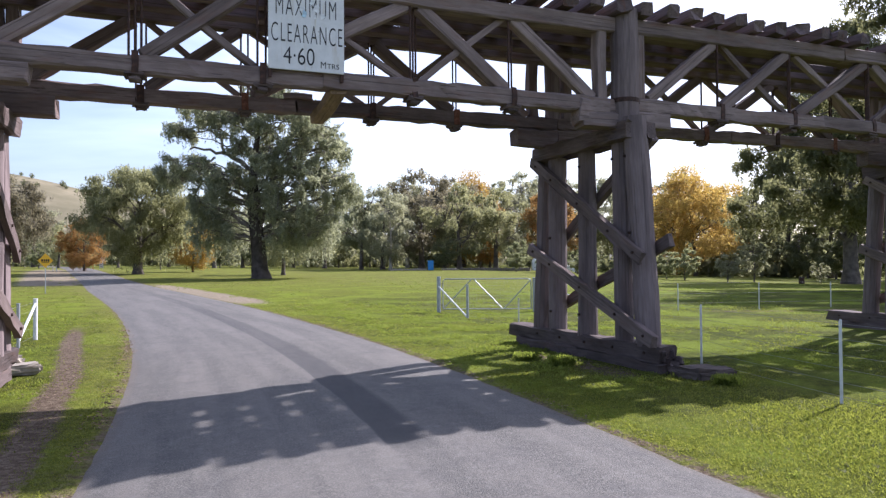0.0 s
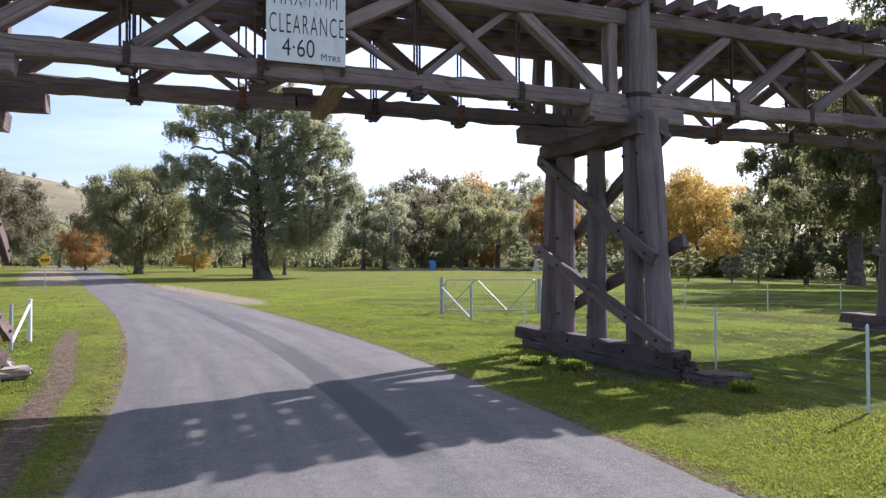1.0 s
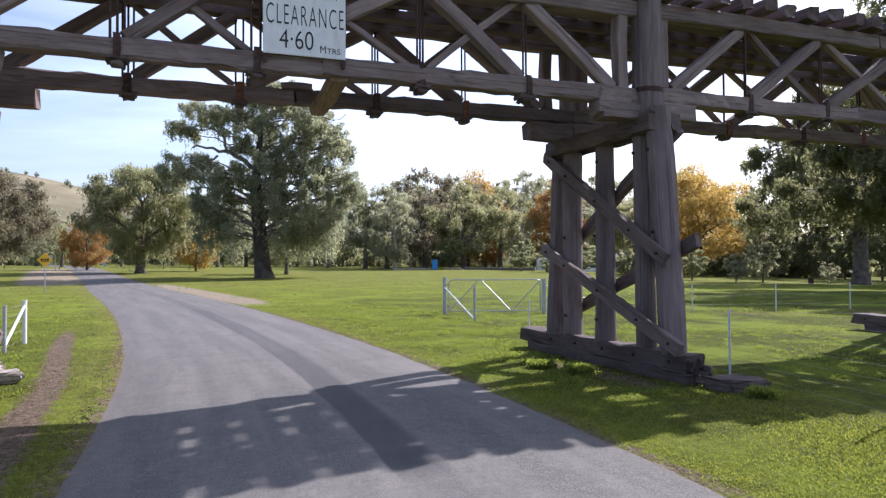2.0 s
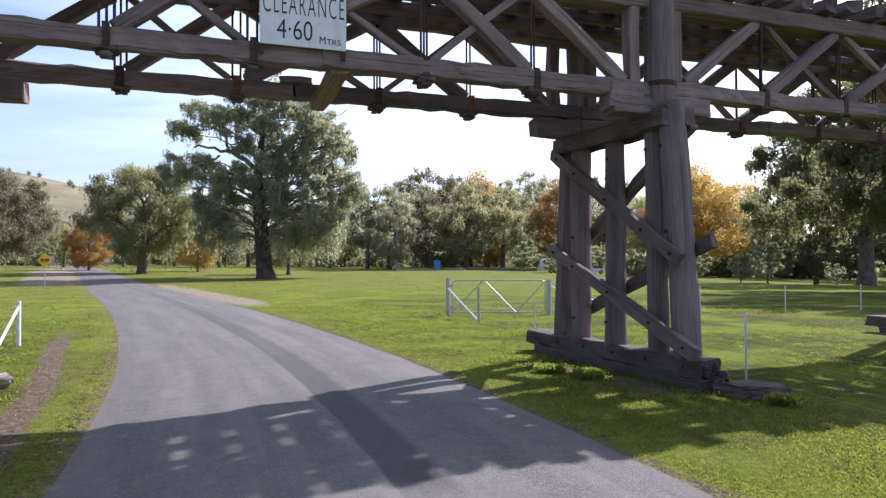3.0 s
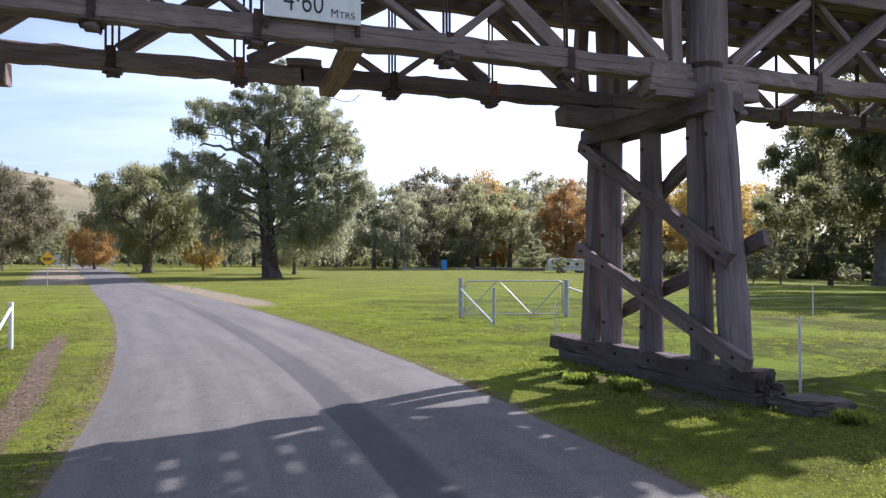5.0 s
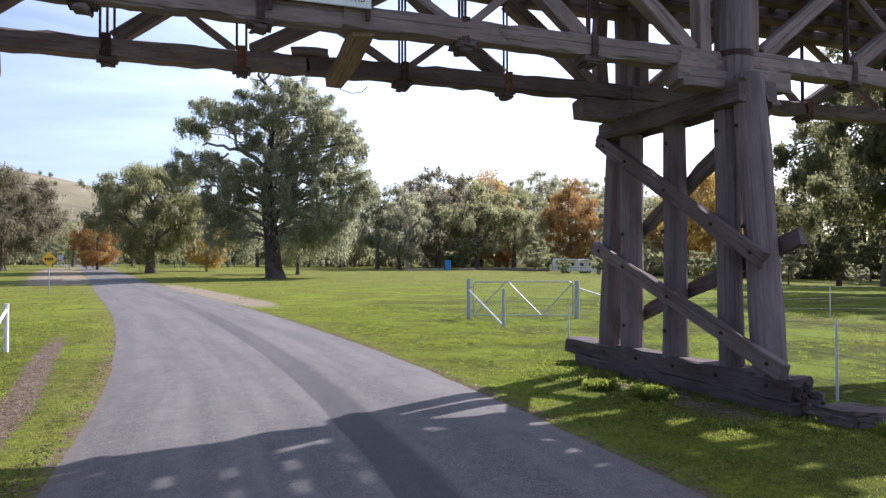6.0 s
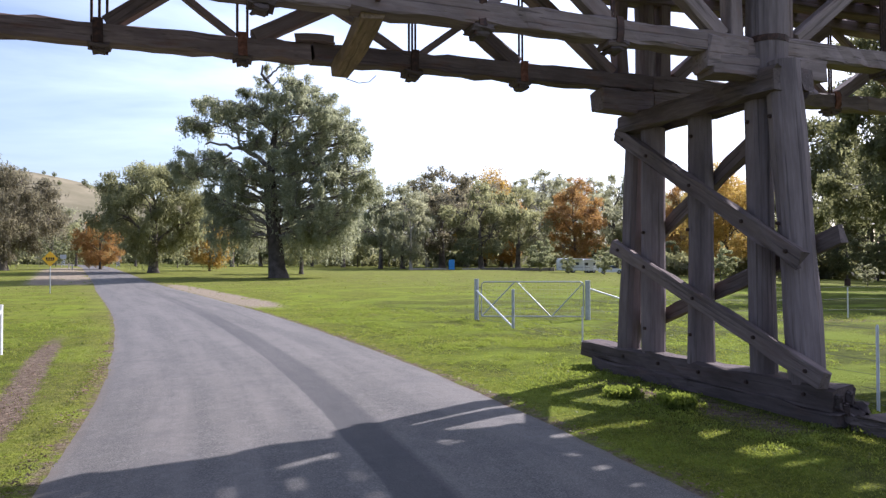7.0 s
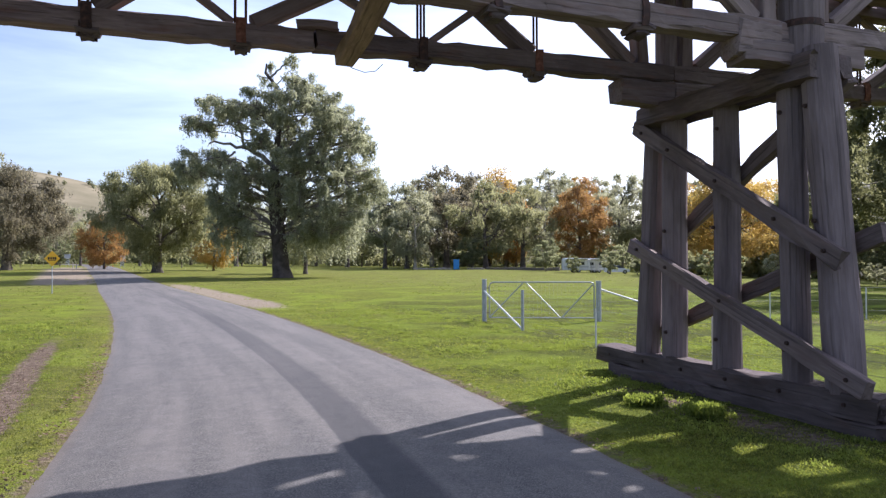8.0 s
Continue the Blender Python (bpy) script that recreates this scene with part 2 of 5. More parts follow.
def ground_material():
    m, nt, b = shader("meadow_ground", 0.95, 0.04)
    v = coords(nt)
    fine = noise_of(nt, v, 9.0, 6, 0.7)
    mid = noise_of(nt, v, 0.9, 5, 0.6)
    big = noise_of(nt, v, 0.11, 4, 0.55)
    at = nt.nodes.new("ShaderNodeAttribute")
    at.attribute_name = "bare"
    grass = ramp(nt, fine, [(0.28, (0.063, 0.075, 0.011)), (0.5, (0.134, 0.155, 0.019)), (0.74, (0.234, 0.242, 0.042))])
    dry = ramp(nt, fine, [(0.3, (0.089, 0.081, 0.027)), (0.7, (0.206, 0.192, 0.068))])
    dark_grass = ramp(nt, fine, [(0.28, (0.023, 0.031, 0.004)), (0.5, (0.058, 0.073, 0.010)), (0.74, (0.126, 0.143, 0.021))])
    grass = mixed(nt, at.outputs["Alpha"], grass, dark_grass)
    col = mixed(nt, fit_range(nt, mid, 0.5, 0.72, 0.0, 0.34), grass, dry)
    col = mixed(nt, fit_range(nt, big, 0.46, 0.7, 0.0, 0.4), col, dry)
    tuft = noise_of(nt, v, 2.3, 6, 0.72)
    col = mixed(nt, fit_range(nt, tuft, 0.5, 0.6, 0.0, 0.75), col, (0.058, 0.071, 0.016))
    patch = noise_of(nt, v, 0.33, 5, 0.6)
    col = mixed(nt, fit_range(nt, patch, 0.47, 0.6, 0.0, 0.7), col, (0.172, 0.222, 0.024))
    soil = ramp(nt, noise_of(nt, v, 13.0, 6, 0.65), [(0.3, (0.063, 0.044, 0.031)), (0.5, (0.138, 0.103, 0.073)), (0.72, (0.251, 0.201, 0.151))])
    sand = ramp(nt, noise_of(nt, v, 6.0, 5, 0.6), [(0.3, (0.2, 0.163, 0.115)), (0.7, (0.31, 0.26, 0.19))])
    sep = nt.nodes.new("ShaderNodeSeparateColor")
    nt.links.new(at.outputs["Color"], sep.inputs[0])
    rag = maths(nt, "MULTIPLY", maths(nt, "SUBTRACT", noise_of(nt, v, 4.0, 6, 0.7), 0.5), 1.1)
    s1 = fit_range(nt, maths(nt, "ADD", sep.outputs[0], rag), 0.35, 0.6)
    s2 = fit_range(nt, maths(nt, "ADD", sep.outputs[1], rag), 0.35, 0.65)
    s3 = fit_range(nt, maths(nt, "ADD", sep.outputs[2], rag), 0.2, 0.9, 0.0, 0.85)
    col = mixed(nt, s3, col, dry)
    col = mixed(nt, s1, col, soil)
    col = mixed(nt, s2, col, sand)
    nt.links.new(col, b.inputs["Base Color"])
    bumped(nt, b, maths(nt, "ADD", fine, noise_of(nt, v, 38.0, 3, 0.6)), 0.8, 0.05)
    return m


def road_material():
    m, nt, b = shader("chip_seal", 0.82, 0.3)
    v = coords(nt)
    uv = coords(nt, "UV")
    chips = noise_of(nt, v, 55.0, 4, 0.75)
    blotch = noise_of(nt, v, 1.3, 5, 0.65)
    sx = nt.nodes.new("ShaderNodeSeparateXYZ")
    nt.links.new(uv, sx.inputs[0])
    u, along = sx.outputs[0], sx.outputs[1]
    mp = nd(nt, "Mapping", Scale=(7.0, 0.09, 1.0))
    nt.links.new(uv, mp.inputs["Vector"])
    streak = noise_of(nt, mp.outputs[0], 1.4, 4, 0.6)
    col = ramp(nt, chips, [(0.33, (0.044, 0.044, 0.044)), (0.5, (0.103, 0.096, 0.086)), (0.69, (0.222, 0.206, 0.183))])
    col = mixed(nt, fit_range(nt, streak, 0.4, 0.66, 0.0, 0.55), col, (0.194, 0.176, 0.156))
    col = mixed(nt, fit_range(nt, blotch, 0.48, 0.7, 0.0, 0.42), col, (0.070, 0.068, 0.068))
    col = mixed(nt, fit_range(nt, noise_of(nt, v, 7.0, 5, 0.7), 0.5, 0.7, 0.0, 0.35), col, (0.204, 0.194, 0.180))
    col = mixed(nt, fit_range(nt, noise_of(nt, v, 4.3, 5, 0.7), 0.55, 0.72, 0.0, 0.4), col, (0.063, 0.062, 0.059))
    wob = maths(nt, "ADD", u, maths(nt, "MULTIPLY", maths(nt, "SUBTRACT", noise_of(nt, v, 0.8, 4), 0.5), 0.02))
    strip = maths(nt, "MULTIPLY", fit_range(nt, wob, 0.54, 0.546), fit_range(nt, wob, 0.648, 0.628))
    strip = maths(nt, "MULTIPLY", strip, fit_range(nt, along, 6.2, 6.8, 0.0, 1.0))
    strip = maths(nt, "MULTIPLY", strip, fit_range(nt, along, 20.0, 11.4, 0.4, 0.62))
    strip = maths(nt, "MULTIPLY", strip, fit_range(nt, along, 70.0, 30.0, 0.3, 1.0))
    col = mixed(nt, strip, col, (0.032, 0.033, 0.037))
    edge = maths(nt, "ABSOLUTE", maths(nt, "SUBTRACT", u, 0.5))
    rag = maths(nt, "MULTIPLY", maths(nt, "SUBTRACT", noise_of(nt, v, 3.0, 6, 0.7), 0.5), 0.05)
    col = mixed(nt, fit_range(nt, maths(nt, "ADD", edge, rag), 0.455, 0.5, 0.0, 0.85), col, (0.141, 0.113, 0.088))
    nt.links.new(col, b.inputs["Base Color"])
    coarse = fit_range(nt, wob, 0.54, 0.56, 0.45, 1.0)
    bumped(nt, b, maths(nt, "MULTIPLY", chips, coarse), 0.9, 0.012)
    return m


M_GROUND = ground_material()
M_ROAD = road_material()


# ---- helpers for things ----
WORLD = {}


def mesh_from(name, verts, faces, material, smooth=False):
    me = bpy.data.meshes.new(name)
    me.from_pydata([tuple(v) for v in verts], [], faces)
    me.materials.append(material)
    if smooth:
        for p in me.polygons:
            p.use_smooth = True
    me.update()
    return me


def mesh_from_arrays(name, verts, faces, material, smooth=False):
    """verts: (n, 3) array; faces: (m, k) array of corner numbers."""
    me = bpy.data.meshes.new(name)
    k = faces.shape[1]
    me.vertices.add(len(verts))
    me.vertices.foreach_set("co", np.asarray(verts, np.float32).ravel())
    me.loops.add(faces.size)
    me.loops.foreach_set("vertex_index", faces.astype(np.int32).ravel())
    me.polygons.add(len(faces))
    me.polygons.foreach_set("loop_start", np.arange(0, faces.size, k, dtype=np.int32))
    if smooth:
        me.polygons.foreach_set("use_smooth", np.ones(len(faces), bool))
    me.materials.append(material)
    me.update(calc_edges=True)
    return me


def thing(name, at, label, category, group="", turn=0.0):
    ob = new(name)
    ob.empty_display_size = 0.2
    m = pose(*at, 0, 0, turn)
    ob.matrix_basis = m
    WORLD[ob.name] = m
    return tagged(ob, label, category, group)


def put_part(name, me, m, parent, label=""):
    """Links a mesh as a part at the world pose m."""
    ob = new(name, me)
    ob.parent = parent
    ob.matrix_basis = WORLD[parent.name].inverted() @ m
    WORLD[ob.name] = m
    return tagged(ob, label)


def along(p0, p1, up=(0, 0, 1)):
    """The pose at p0 with x towards p1; and the length."""
    a, d = Vector(p0), Vector(p1) - Vector(p0)
    x = d.normalized()
    z = Vector(up) - x * x.dot(Vector(up))
    if z.length < 1e-4:
        z = Vector((0, 1, 0)) - x * x.y
    z.normalize()
    y = z.cross(x)
    m = Matrix((x, y, z)).transposed().to_4x4()
    return Matrix.Translation(a) @ m, d.length


RNG = np.random.default_rng(5)


def beam_mesh(name, length, w, h, material, seg=0, wear=0.006, chamfer=0.1, bow=0.012):
    seg = seg or max(3, min(14, int(length / 0.4)))
    c = chamfer * min(w, h)
    ring = [(-w / 2 + c, -h / 2), (w / 2 - c, -h / 2), (w / 2, -h / 2 + c), (w / 2, h / 2 - c),
            (w / 2 - c, h / 2), (-w / 2 + c, h / 2), (-w / 2, h / 2 - c), (-w / 2, -h / 2 + c)]
    verts, faces = [], []
    by, bz = RNG.normal(0, bow), RNG.normal(0, bow)
    lo, hi = RNG.normal(0, wear * 2, 8), RNG.normal(0, wear * 2, 8)
    for i in range(seg + 1):
        t = i / seg
        s = math.sin(math.pi * t)
        j = RNG.normal(0, wear, (8, 2))
        for k, (y, z) in enumerate(ring):
            x = t * length + (lo[k] if i == 0 else hi[k] if i == seg else RNG.normal(0, 0.02))
            verts.append((x, y + j[k, 0] + by * s, z + j[k, 1] + bz * s))
    for i in range(seg):
        for k in range(8):
            a, b2 = i * 8 + k, i * 8 + (k + 1) % 8
            faces.append((a, a + 8, b2 + 8, b2))
    faces.append(tuple(range(8)))
    faces.append(tuple(seg * 8 + k for k in reversed(range(8))))
    return mesh_from(name, verts, faces, material)


def beam(name, p0, p1, w, h, parent, material=None, up=(0, 0, 1), label="", **kw):
    m, length = along(p0, p1, up)
    return put_part(name, beam_mesh(name, length, w, h, material or M_TIMBER, **kw), m, parent, label)


def log_mesh(name, length, r0, r1, material, sides=14, seg=8, rough=0.05, bend=0.02):
    verts, faces = [], []
    flute = RNG.normal(0, rough, sides)
    by, bz = RNG.normal(0, bend), RNG.normal(0, bend)
    swell = np.convolve(RNG.normal(0, rough, seg + 5), [0.25, 0.5, 0.5, 0.5, 0.25], "valid")
    for i in range(seg + 1):
        t = i / seg
        s = math.sin(math.pi * t)
        for k in range(sides):
            a = 2 * math.pi * k / sides
            r = (r0 + (r1 - r0) * t) * (1 + flute[k] + swell[i] + RNG.normal(0, rough * 0.35))
            verts.append((t * length, r * math.cos(a) + by * s, r * math.sin(a) + bz * s))
    for i in range(seg):
        for k in range(sides):
            a, b2 = i * sides + k, i * sides + (k + 1) % sides
            faces.append((a, a + sides, b2 + sides, b2))
    faces.append(tuple(range(sides)))
    faces.append(tuple(seg * sides + k for k in reversed(range(sides))))
    return mesh_from(name, verts, faces, material)


def log(name, p0, p1, r0, r1, parent, material=None, label="", **kw):
    m, length = along(p0, p1)
    return put_part(name, log_mesh(name, length, r0, r1, material or M_POST, **kw), m, parent, label)


def rod(name, p0, p1, r, parent, material, label="", sides=8):
    m, length = along(p0, p1)
    return put_part(name, log_mesh(name, length, r, r, material, sides, 1, 0.0, 0.0), m, parent, label)


def smooth_step(a, b, x):
    t = np.clip((x - a) / (b - a), 0, 1)
    return t * t * (3 - 2 * t)


def tube(points, radii, sides):
    """Verts and quads of a tapered tube along points."""
    pts = np.asarray(points, float)
    n = len(pts)
    d = np.gradient(pts, axis=0)
    d /= np.linalg.norm(d, axis=1)[:, None] + 1e-9
    ref = np.where(np.abs(d[:, 2:3]) < 0.9, [[0, 0, 1.0]], [[1.0, 0, 0]])
    a = np.cross(d, ref)
    a /= np.linalg.norm(a, axis=1)[:, None] + 1e-9
    b = np.cross(d, a)
    ang = np.linspace(0, 2 * np.pi, sides, endpoint=False)
    v = pts[:, None] + np.asarray(radii)[:, None, None] * (np.cos(ang)[None, :, None] * a[:, None] + np.sin(ang)[None, :, None] * b[:, None])
    i = np.arange(n - 1)[:, None] * sides + np.arange(sides)[None, :]
    j = np.arange(n - 1)[:, None] * sides + (np.arange(sides)[None, :] + 1) % sides
    f = np.stack([i, j, j + sides, i + sides], -1).reshape(-1, 4)
    return v.reshape(-1, 3), f


# ---- ground and road ----
ROAD_Y = np.array([-60, -20, 0, 4, 10, 15, 20, 31, 45, 55, 65, 80, 100, 130, 160, 200, 260, 400], float)
ROAD_X = np.array([-1.0, 0.9, 1.6, 1.72, 1.95, 1.95, 1.7, 0.8, -0.85, -2.15, -3.45, -5.2, -7.9, -12.1, -16.2, -23.5, -40, -110], float)


def spline(x, xs, ys):
    d = np.gradient(ys, xs)
    i = np.clip(np.searchsorted(xs, x) - 1, 0, len(xs) - 2)
    h = xs[i + 1] - xs[i]
    t = (x - xs[i]) / h
    return ((2 * t ** 3 - 3 * t ** 2 + 1) * ys[i] + (t ** 3 - 2 * t ** 2 + t) * h * d[i]
            + (-2 * t ** 3 + 3 * t ** 2) * ys[i + 1] + (t ** 3 - t ** 2) * h * d[i + 1])


def road_mid(y):
    return spline(np.clip(y, -59.9, 399.9), ROAD_Y, ROAD_X)


ROAD_HALF = 2.78


def land(x, y):
    """Height of the land: flat round the bridge, falling to the right far off and rising to the left."""
    u, v = 0.934 * x - 0.358 * y, 0.358 * x + 0.934 * y
    z = 0.006 * np.clip(v - 85, 0, 250)
    z = z - 0.022 * np.clip(u - 8, 0, 60) * smooth_step(25, 70, v)
    z = z + 0.016 * np.clip(-u - 22, 0, 60) * smooth_step(60, 110, v)
    # the road leans into its left-hand bend
    z = z + 0.024 * np.clip(x - road_mid(y) - ROAD_HALF, -2 * ROAD_HALF, 0) * smooth_step(110, 60, y)
    return z


def make_ground():
    def axis(lo, hi, a, b, step):
        mid = np.arange(a, b + step, step)
        up = [mid[-1]]
        s = step
        while up[-1] < hi:
            s *= 1.13
            up.append(up[-1] + s)
        dn = [mid[0]]
        s = step
        while dn[-1] > lo:
            s *= 1.13
            dn.append(dn[-1] - s)
        return np.concatenate([dn[:0:-1], mid, up[1:]])
    xs, ys = axis(-2500, 2500, -8, 14, 0.2), axis(-400, 4000, 2, 34, 0.25)
    X, Y = np.meshgrid(xs, ys)
    off = np.abs(X - road_mid(Y)) - ROAD_HALF
    Z = land(X, Y)
    wave = np.array([noise.noise((a * 0.35, b * 0.35, 0.0)) for a, b in zip(X.ravel(), Y.ravel())]).reshape(X.shape)
    Z += 0.035 * wave * smooth_step(0.1, 1.5, off)
    Z -= 0.05 * smooth_step(0.0, -0.5, off)
    Z += 0.02 * smooth_step(-0.1, 0.6, off)
    right, near = X - road_mid(Y), (Y < 60)
    soil = np.where(right < 0, smooth_step(0.24, 0.0, off) * 0.5, smooth_step(0.22, 0.0, off) * 0.55)
    soil = np.maximum(soil, 0.95 * np.exp(-((X - np.interp(Y, [0, 8, 14, 20, 28], [-1.7, -1.55, -1.75, -2.35, -3.0])) / 0.3) ** 2) * smooth_step(30, 20, Y) * smooth_step(3, 7, Y))
    soil = np.maximum(soil, 0.7 * np.exp(-((X - 6.6) / 0.5) ** 2 - ((Y - 11.2) / 0.5) ** 2))
    soil = np.maximum(soil, 0.5 * np.exp(-((0.358 * X + 0.934 * Y - 26.5) / 1.3) ** 2) * smooth_step(8.5, 10.5, 0.934 * X - 0.358 * Y) * smooth_step(20, 15, 0.934 * X - 0.358 * Y))
    soil = np.maximum(soil, 0.62 * np.exp(-((X - 7.0) / 0.55) ** 2) * smooth_step(8.4, 9.6, Y) * smooth_step(14.2, 12.8, Y))
    sand = smooth_step(30, 40, Y) * smooth_step(85, 60, Y) * (right > 0) * smooth_step(-0.3, 0.2, off) * smooth_step(2.6, 1.0, off)
    sand = np.maximum(sand, smooth_step(72, 85, Y) * smooth_step(170, 140, Y) * (right < 0) * smooth_step(-0.3, 0.2, off) * smooth_step(8, 4, off))
    dry = smooth_step(24, 80, Y) * 0.5 + 0.25 * smooth_step(1.6, 0.2, off) + 0.22 * (right < 0) * smooth_step(60, 20, Y) + 0.12 * smooth_step(8.3, 9.6, X) * smooth_step(11, 13, Y) * smooth_step(34, 24, Y)
    # darker grass colour round the bridge and beyond the right-hand fence
    dark_grass = np.maximum(0.8 * smooth_step(34, 16, Y) * smooth_step(0.2, 0.9, off), 0.95 * smooth_step(7.8, 9.0, X) * smooth_step(44, 30, Y))
    verts = np.stack([X.ravel(), Y.ravel(), Z.ravel()], 1)
    ny, nx = X.shape
    i = (np.arange(ny - 1)[:, None] * nx + np.arange(nx - 1)[None, :]).ravel()
    me = mesh_from_arrays("ground", verts, np.stack([i, i + 1, i + nx + 1, i + nx], 1), M_GROUND, True)
    at = me.color_attributes.new("bare", "FLOAT_COLOR", "POINT")
    at.data.foreach_set("color", np.stack([soil.ravel(), sand.ravel(), dry.ravel(), dark_grass.ravel()], 1).astype(np.float32).ravel())
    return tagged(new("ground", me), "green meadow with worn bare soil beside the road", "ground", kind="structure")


def make_road():
    ys = np.concatenate([np.arange(-55, 0, 0.5), np.arange(0, 40, 0.12), np.arange(40, 60, 0.5), np.arange(60, 395, 3)])
    us = np.linspace(0, 1, 13)
    mid = road_mid(ys)
    slope = np.gradient(mid, ys)
    verts, uvs = [], []
    for y, c, s in zip(ys, mid, slope):
        n = np.array([1.0, -s]) / math.hypot(1, s)
        for u in us:
            wob = 0.09 * noise.noise((u * 3, y * 0.7, 4.0)) + 0.05 * noise.noise((u * 3, y * 2.9, 1.0)) if u in (0.0, 1.0) else 0.0
            d = (u - 0.5) * 2 * ROAD_HALF + wob
            x1, y1 = c + n[0] * d, y + n[1] * d
            z = float(land(np.array(x1), np.array(y1))) + 0.012 + 0.045 * (1 - (2 * u - 1) ** 2) - (0.03 if u in (0.0, 1.0) else 0)
            verts.append((x1, y1, z))
            uvs.append((u, y))
    nx = len(us)
    i = (np.arange(len(ys) - 1)[:, None] * nx + np.arange(nx - 1)[None, :]).ravel()
    faces = np.stack([i, i + 1, i + nx + 1, i + nx], 1)
    me = mesh_from_arrays("road", np.array(verts), faces, M_ROAD, True)
    layer = me.uv_layers.new(name="UVMap")
    layer.data.foreach_set("uv", np.array(uvs, np.float32)[faces.ravel()].ravel())
    return tagged(new("road", me), "grey chip-seal country road with a dark tar strip", "road", kind="structure")


make_ground()
make_road()

# ---- timber railway viaduct ----
PIERS = [-23.9, -13.4, -2.75, 7.75, 17.9, 28.1]        # x of the trestle bents
Y_NEAR, Y_FAR = 10.44, 13.0                            # centre lines of the two trusses
Y_MID = (Y_NEAR + Y_FAR) / 2
Z_TOP = 6.2
NODES = [[0.0, 2.2, 4.1, 6.4, 8.3, 10.5], [0.0, 2.2, 4.1, 6.4, 8.3, 10.65], [0.0, 2.25, 4.01, 6.42, 8.18, 10.5],
         [0.0, 2.15, 3.98, 6.18, 8.1, 10.15], [0.0, 2.2, 4.1, 6.2, 8.2, 10.2]]
BOLT = log_mesh("bolt", 0.035, 0.028, 0.024, M_IRON, 8, 1, 0.0, 0.0)


def make_truss(k, near):
    x0, n = PIERS[k], NODES[k]
    bay = n[-1]
    y = Y_NEAR if near else Y_FAR
    za, zb = (4.755, 4.69) if near else (4.865, 4.845)
    t = thing("truss_girder", (x0, y, 4.4), "weathered grey timber girder with iron tie rods" if near else "far timber girder in a shade-darkened colour with rusty iron straps", "truss", "trusses of the railway viaduct")

    # the far girder's shade comes from a darker timber colour
    wood = M_TIMBER if near else M_SHADED

    def P(x, z, dy=0.0):
        return (x0 + x, y + dy, z)

    def zc(x):
        return za + (zb - za) * x / bay
    joint = bay * 0.47
    beam("bottom_chord", P(0.0, zc(0)), P(joint, zc(joint) - 0.01), 0.27, 0.265, t, wood, wear=0.011, seg=22)
    beam("bottom_chord", P(joint, zc(joint) + 0.006), P(bay, zc(bay)), 0.277, 0.272, t, wood, wear=0.011, seg=22)
    zt, ht = (Z_TOP, 0.28) if near else (Z_TOP + 0.075, 0.2)
    beam("top_chord", P(0.0, zt), P(5.4, zt), 0.27, ht, t, wood)
    beam("top_chord", P(5.4, zt), P(bay, zt - 0.02), 0.27, ht, t, wood)
    hi = zt - ht / 2 + 0.01

    def low(x):
        return zc(x) + 0.125
    for a, b in ((0.5, n[1] - 0.12), (n[1] + 0.1, n[2] - 0.1), (n[2] + 0.15, n[3] - 0.12)):
        beam("diagonal", P(a, low(a)), P(b, hi), 0.2, 0.2 if near else 0.25, t, wood, up=(0, 1, 0))
    for a, b in ((n[3] + 0.08, n[4] - 0.1), (n[4] + 0.03, bay - 0.72)):
        beam("diagonal", P(a, hi), P(b, low(b)), 0.2, 0.2 if near else 0.25, t, wood, up=(0, 1, 0))
    for a, b, down in ((n[1] + 0.1, n[2] - 0.1, True), (n[2] + 0.12, n[3] - 0.15, True), (n[3] + 0.1, n[4] - 0.12, False)):
        beam("counter_brace", P(a, hi if down else low(a), 0.02), P(b, low(b) if down else hi, 0.02), 0.1, 0.12, t, wood, up=(0, 1, 0))
    for x in (0.3, bay - 0.52):
        beam("end_post", P(x, low(x)), P(x, hi), 0.2, 0.22, t, wood, up=(0, 1, 0))
    for i, x in enumerate(n[1:-1]):
        z = zc(x)
        for dy in ((-0.09, 0.09) if i % 2 else (-0.1, 0.0, 0.1)):
            rod("tie_rod", P(x + dy * 0.8, z - 0.24, dy), P(x + dy * 0.8, 6.42, dy), 0.018, t, M_IRON)
        beam("hanger_block", P(x - 0.13, z - 0.16), P(x + 0.13, z - 0.16), 0.3, 0.07, t, M_SILL, chamfer=0.3)
        beam("hanger_block", P(x - 0.075, z - 0.215), P(x + 0.075, z - 0.22), 0.24, 0.07, t, M_SILL, chamfer=0.3)
        beam("strap", P(x, z - 0.15, -0.148), P(x, z + 0.16, -0.148), 0.09 if near else 0.12, 0.016, t, M_RUSTED if not near and i % 2 else M_IRON, up=(0, 1, 0), wear=0.001)
    if near:
        beam("end_block", P(bay - 1.02, zc(bay) - 0.125), P(bay - 0.4, zc(bay) - 0.125), 0.315, 0.44, t, M_TIMBER, wear=0.012, chamfer=0.14)
    depth = 0.27 if near else 0.36
    for a, b in ((0.02, 0.93), (bay - 0.95, bay - 0.02)):
        zz = zc(a) - 0.136 - depth / 2
        beam("corbel", P(a, zz), P(b, zz), 0.34, depth, t, wood, wear=0.01)
    return t


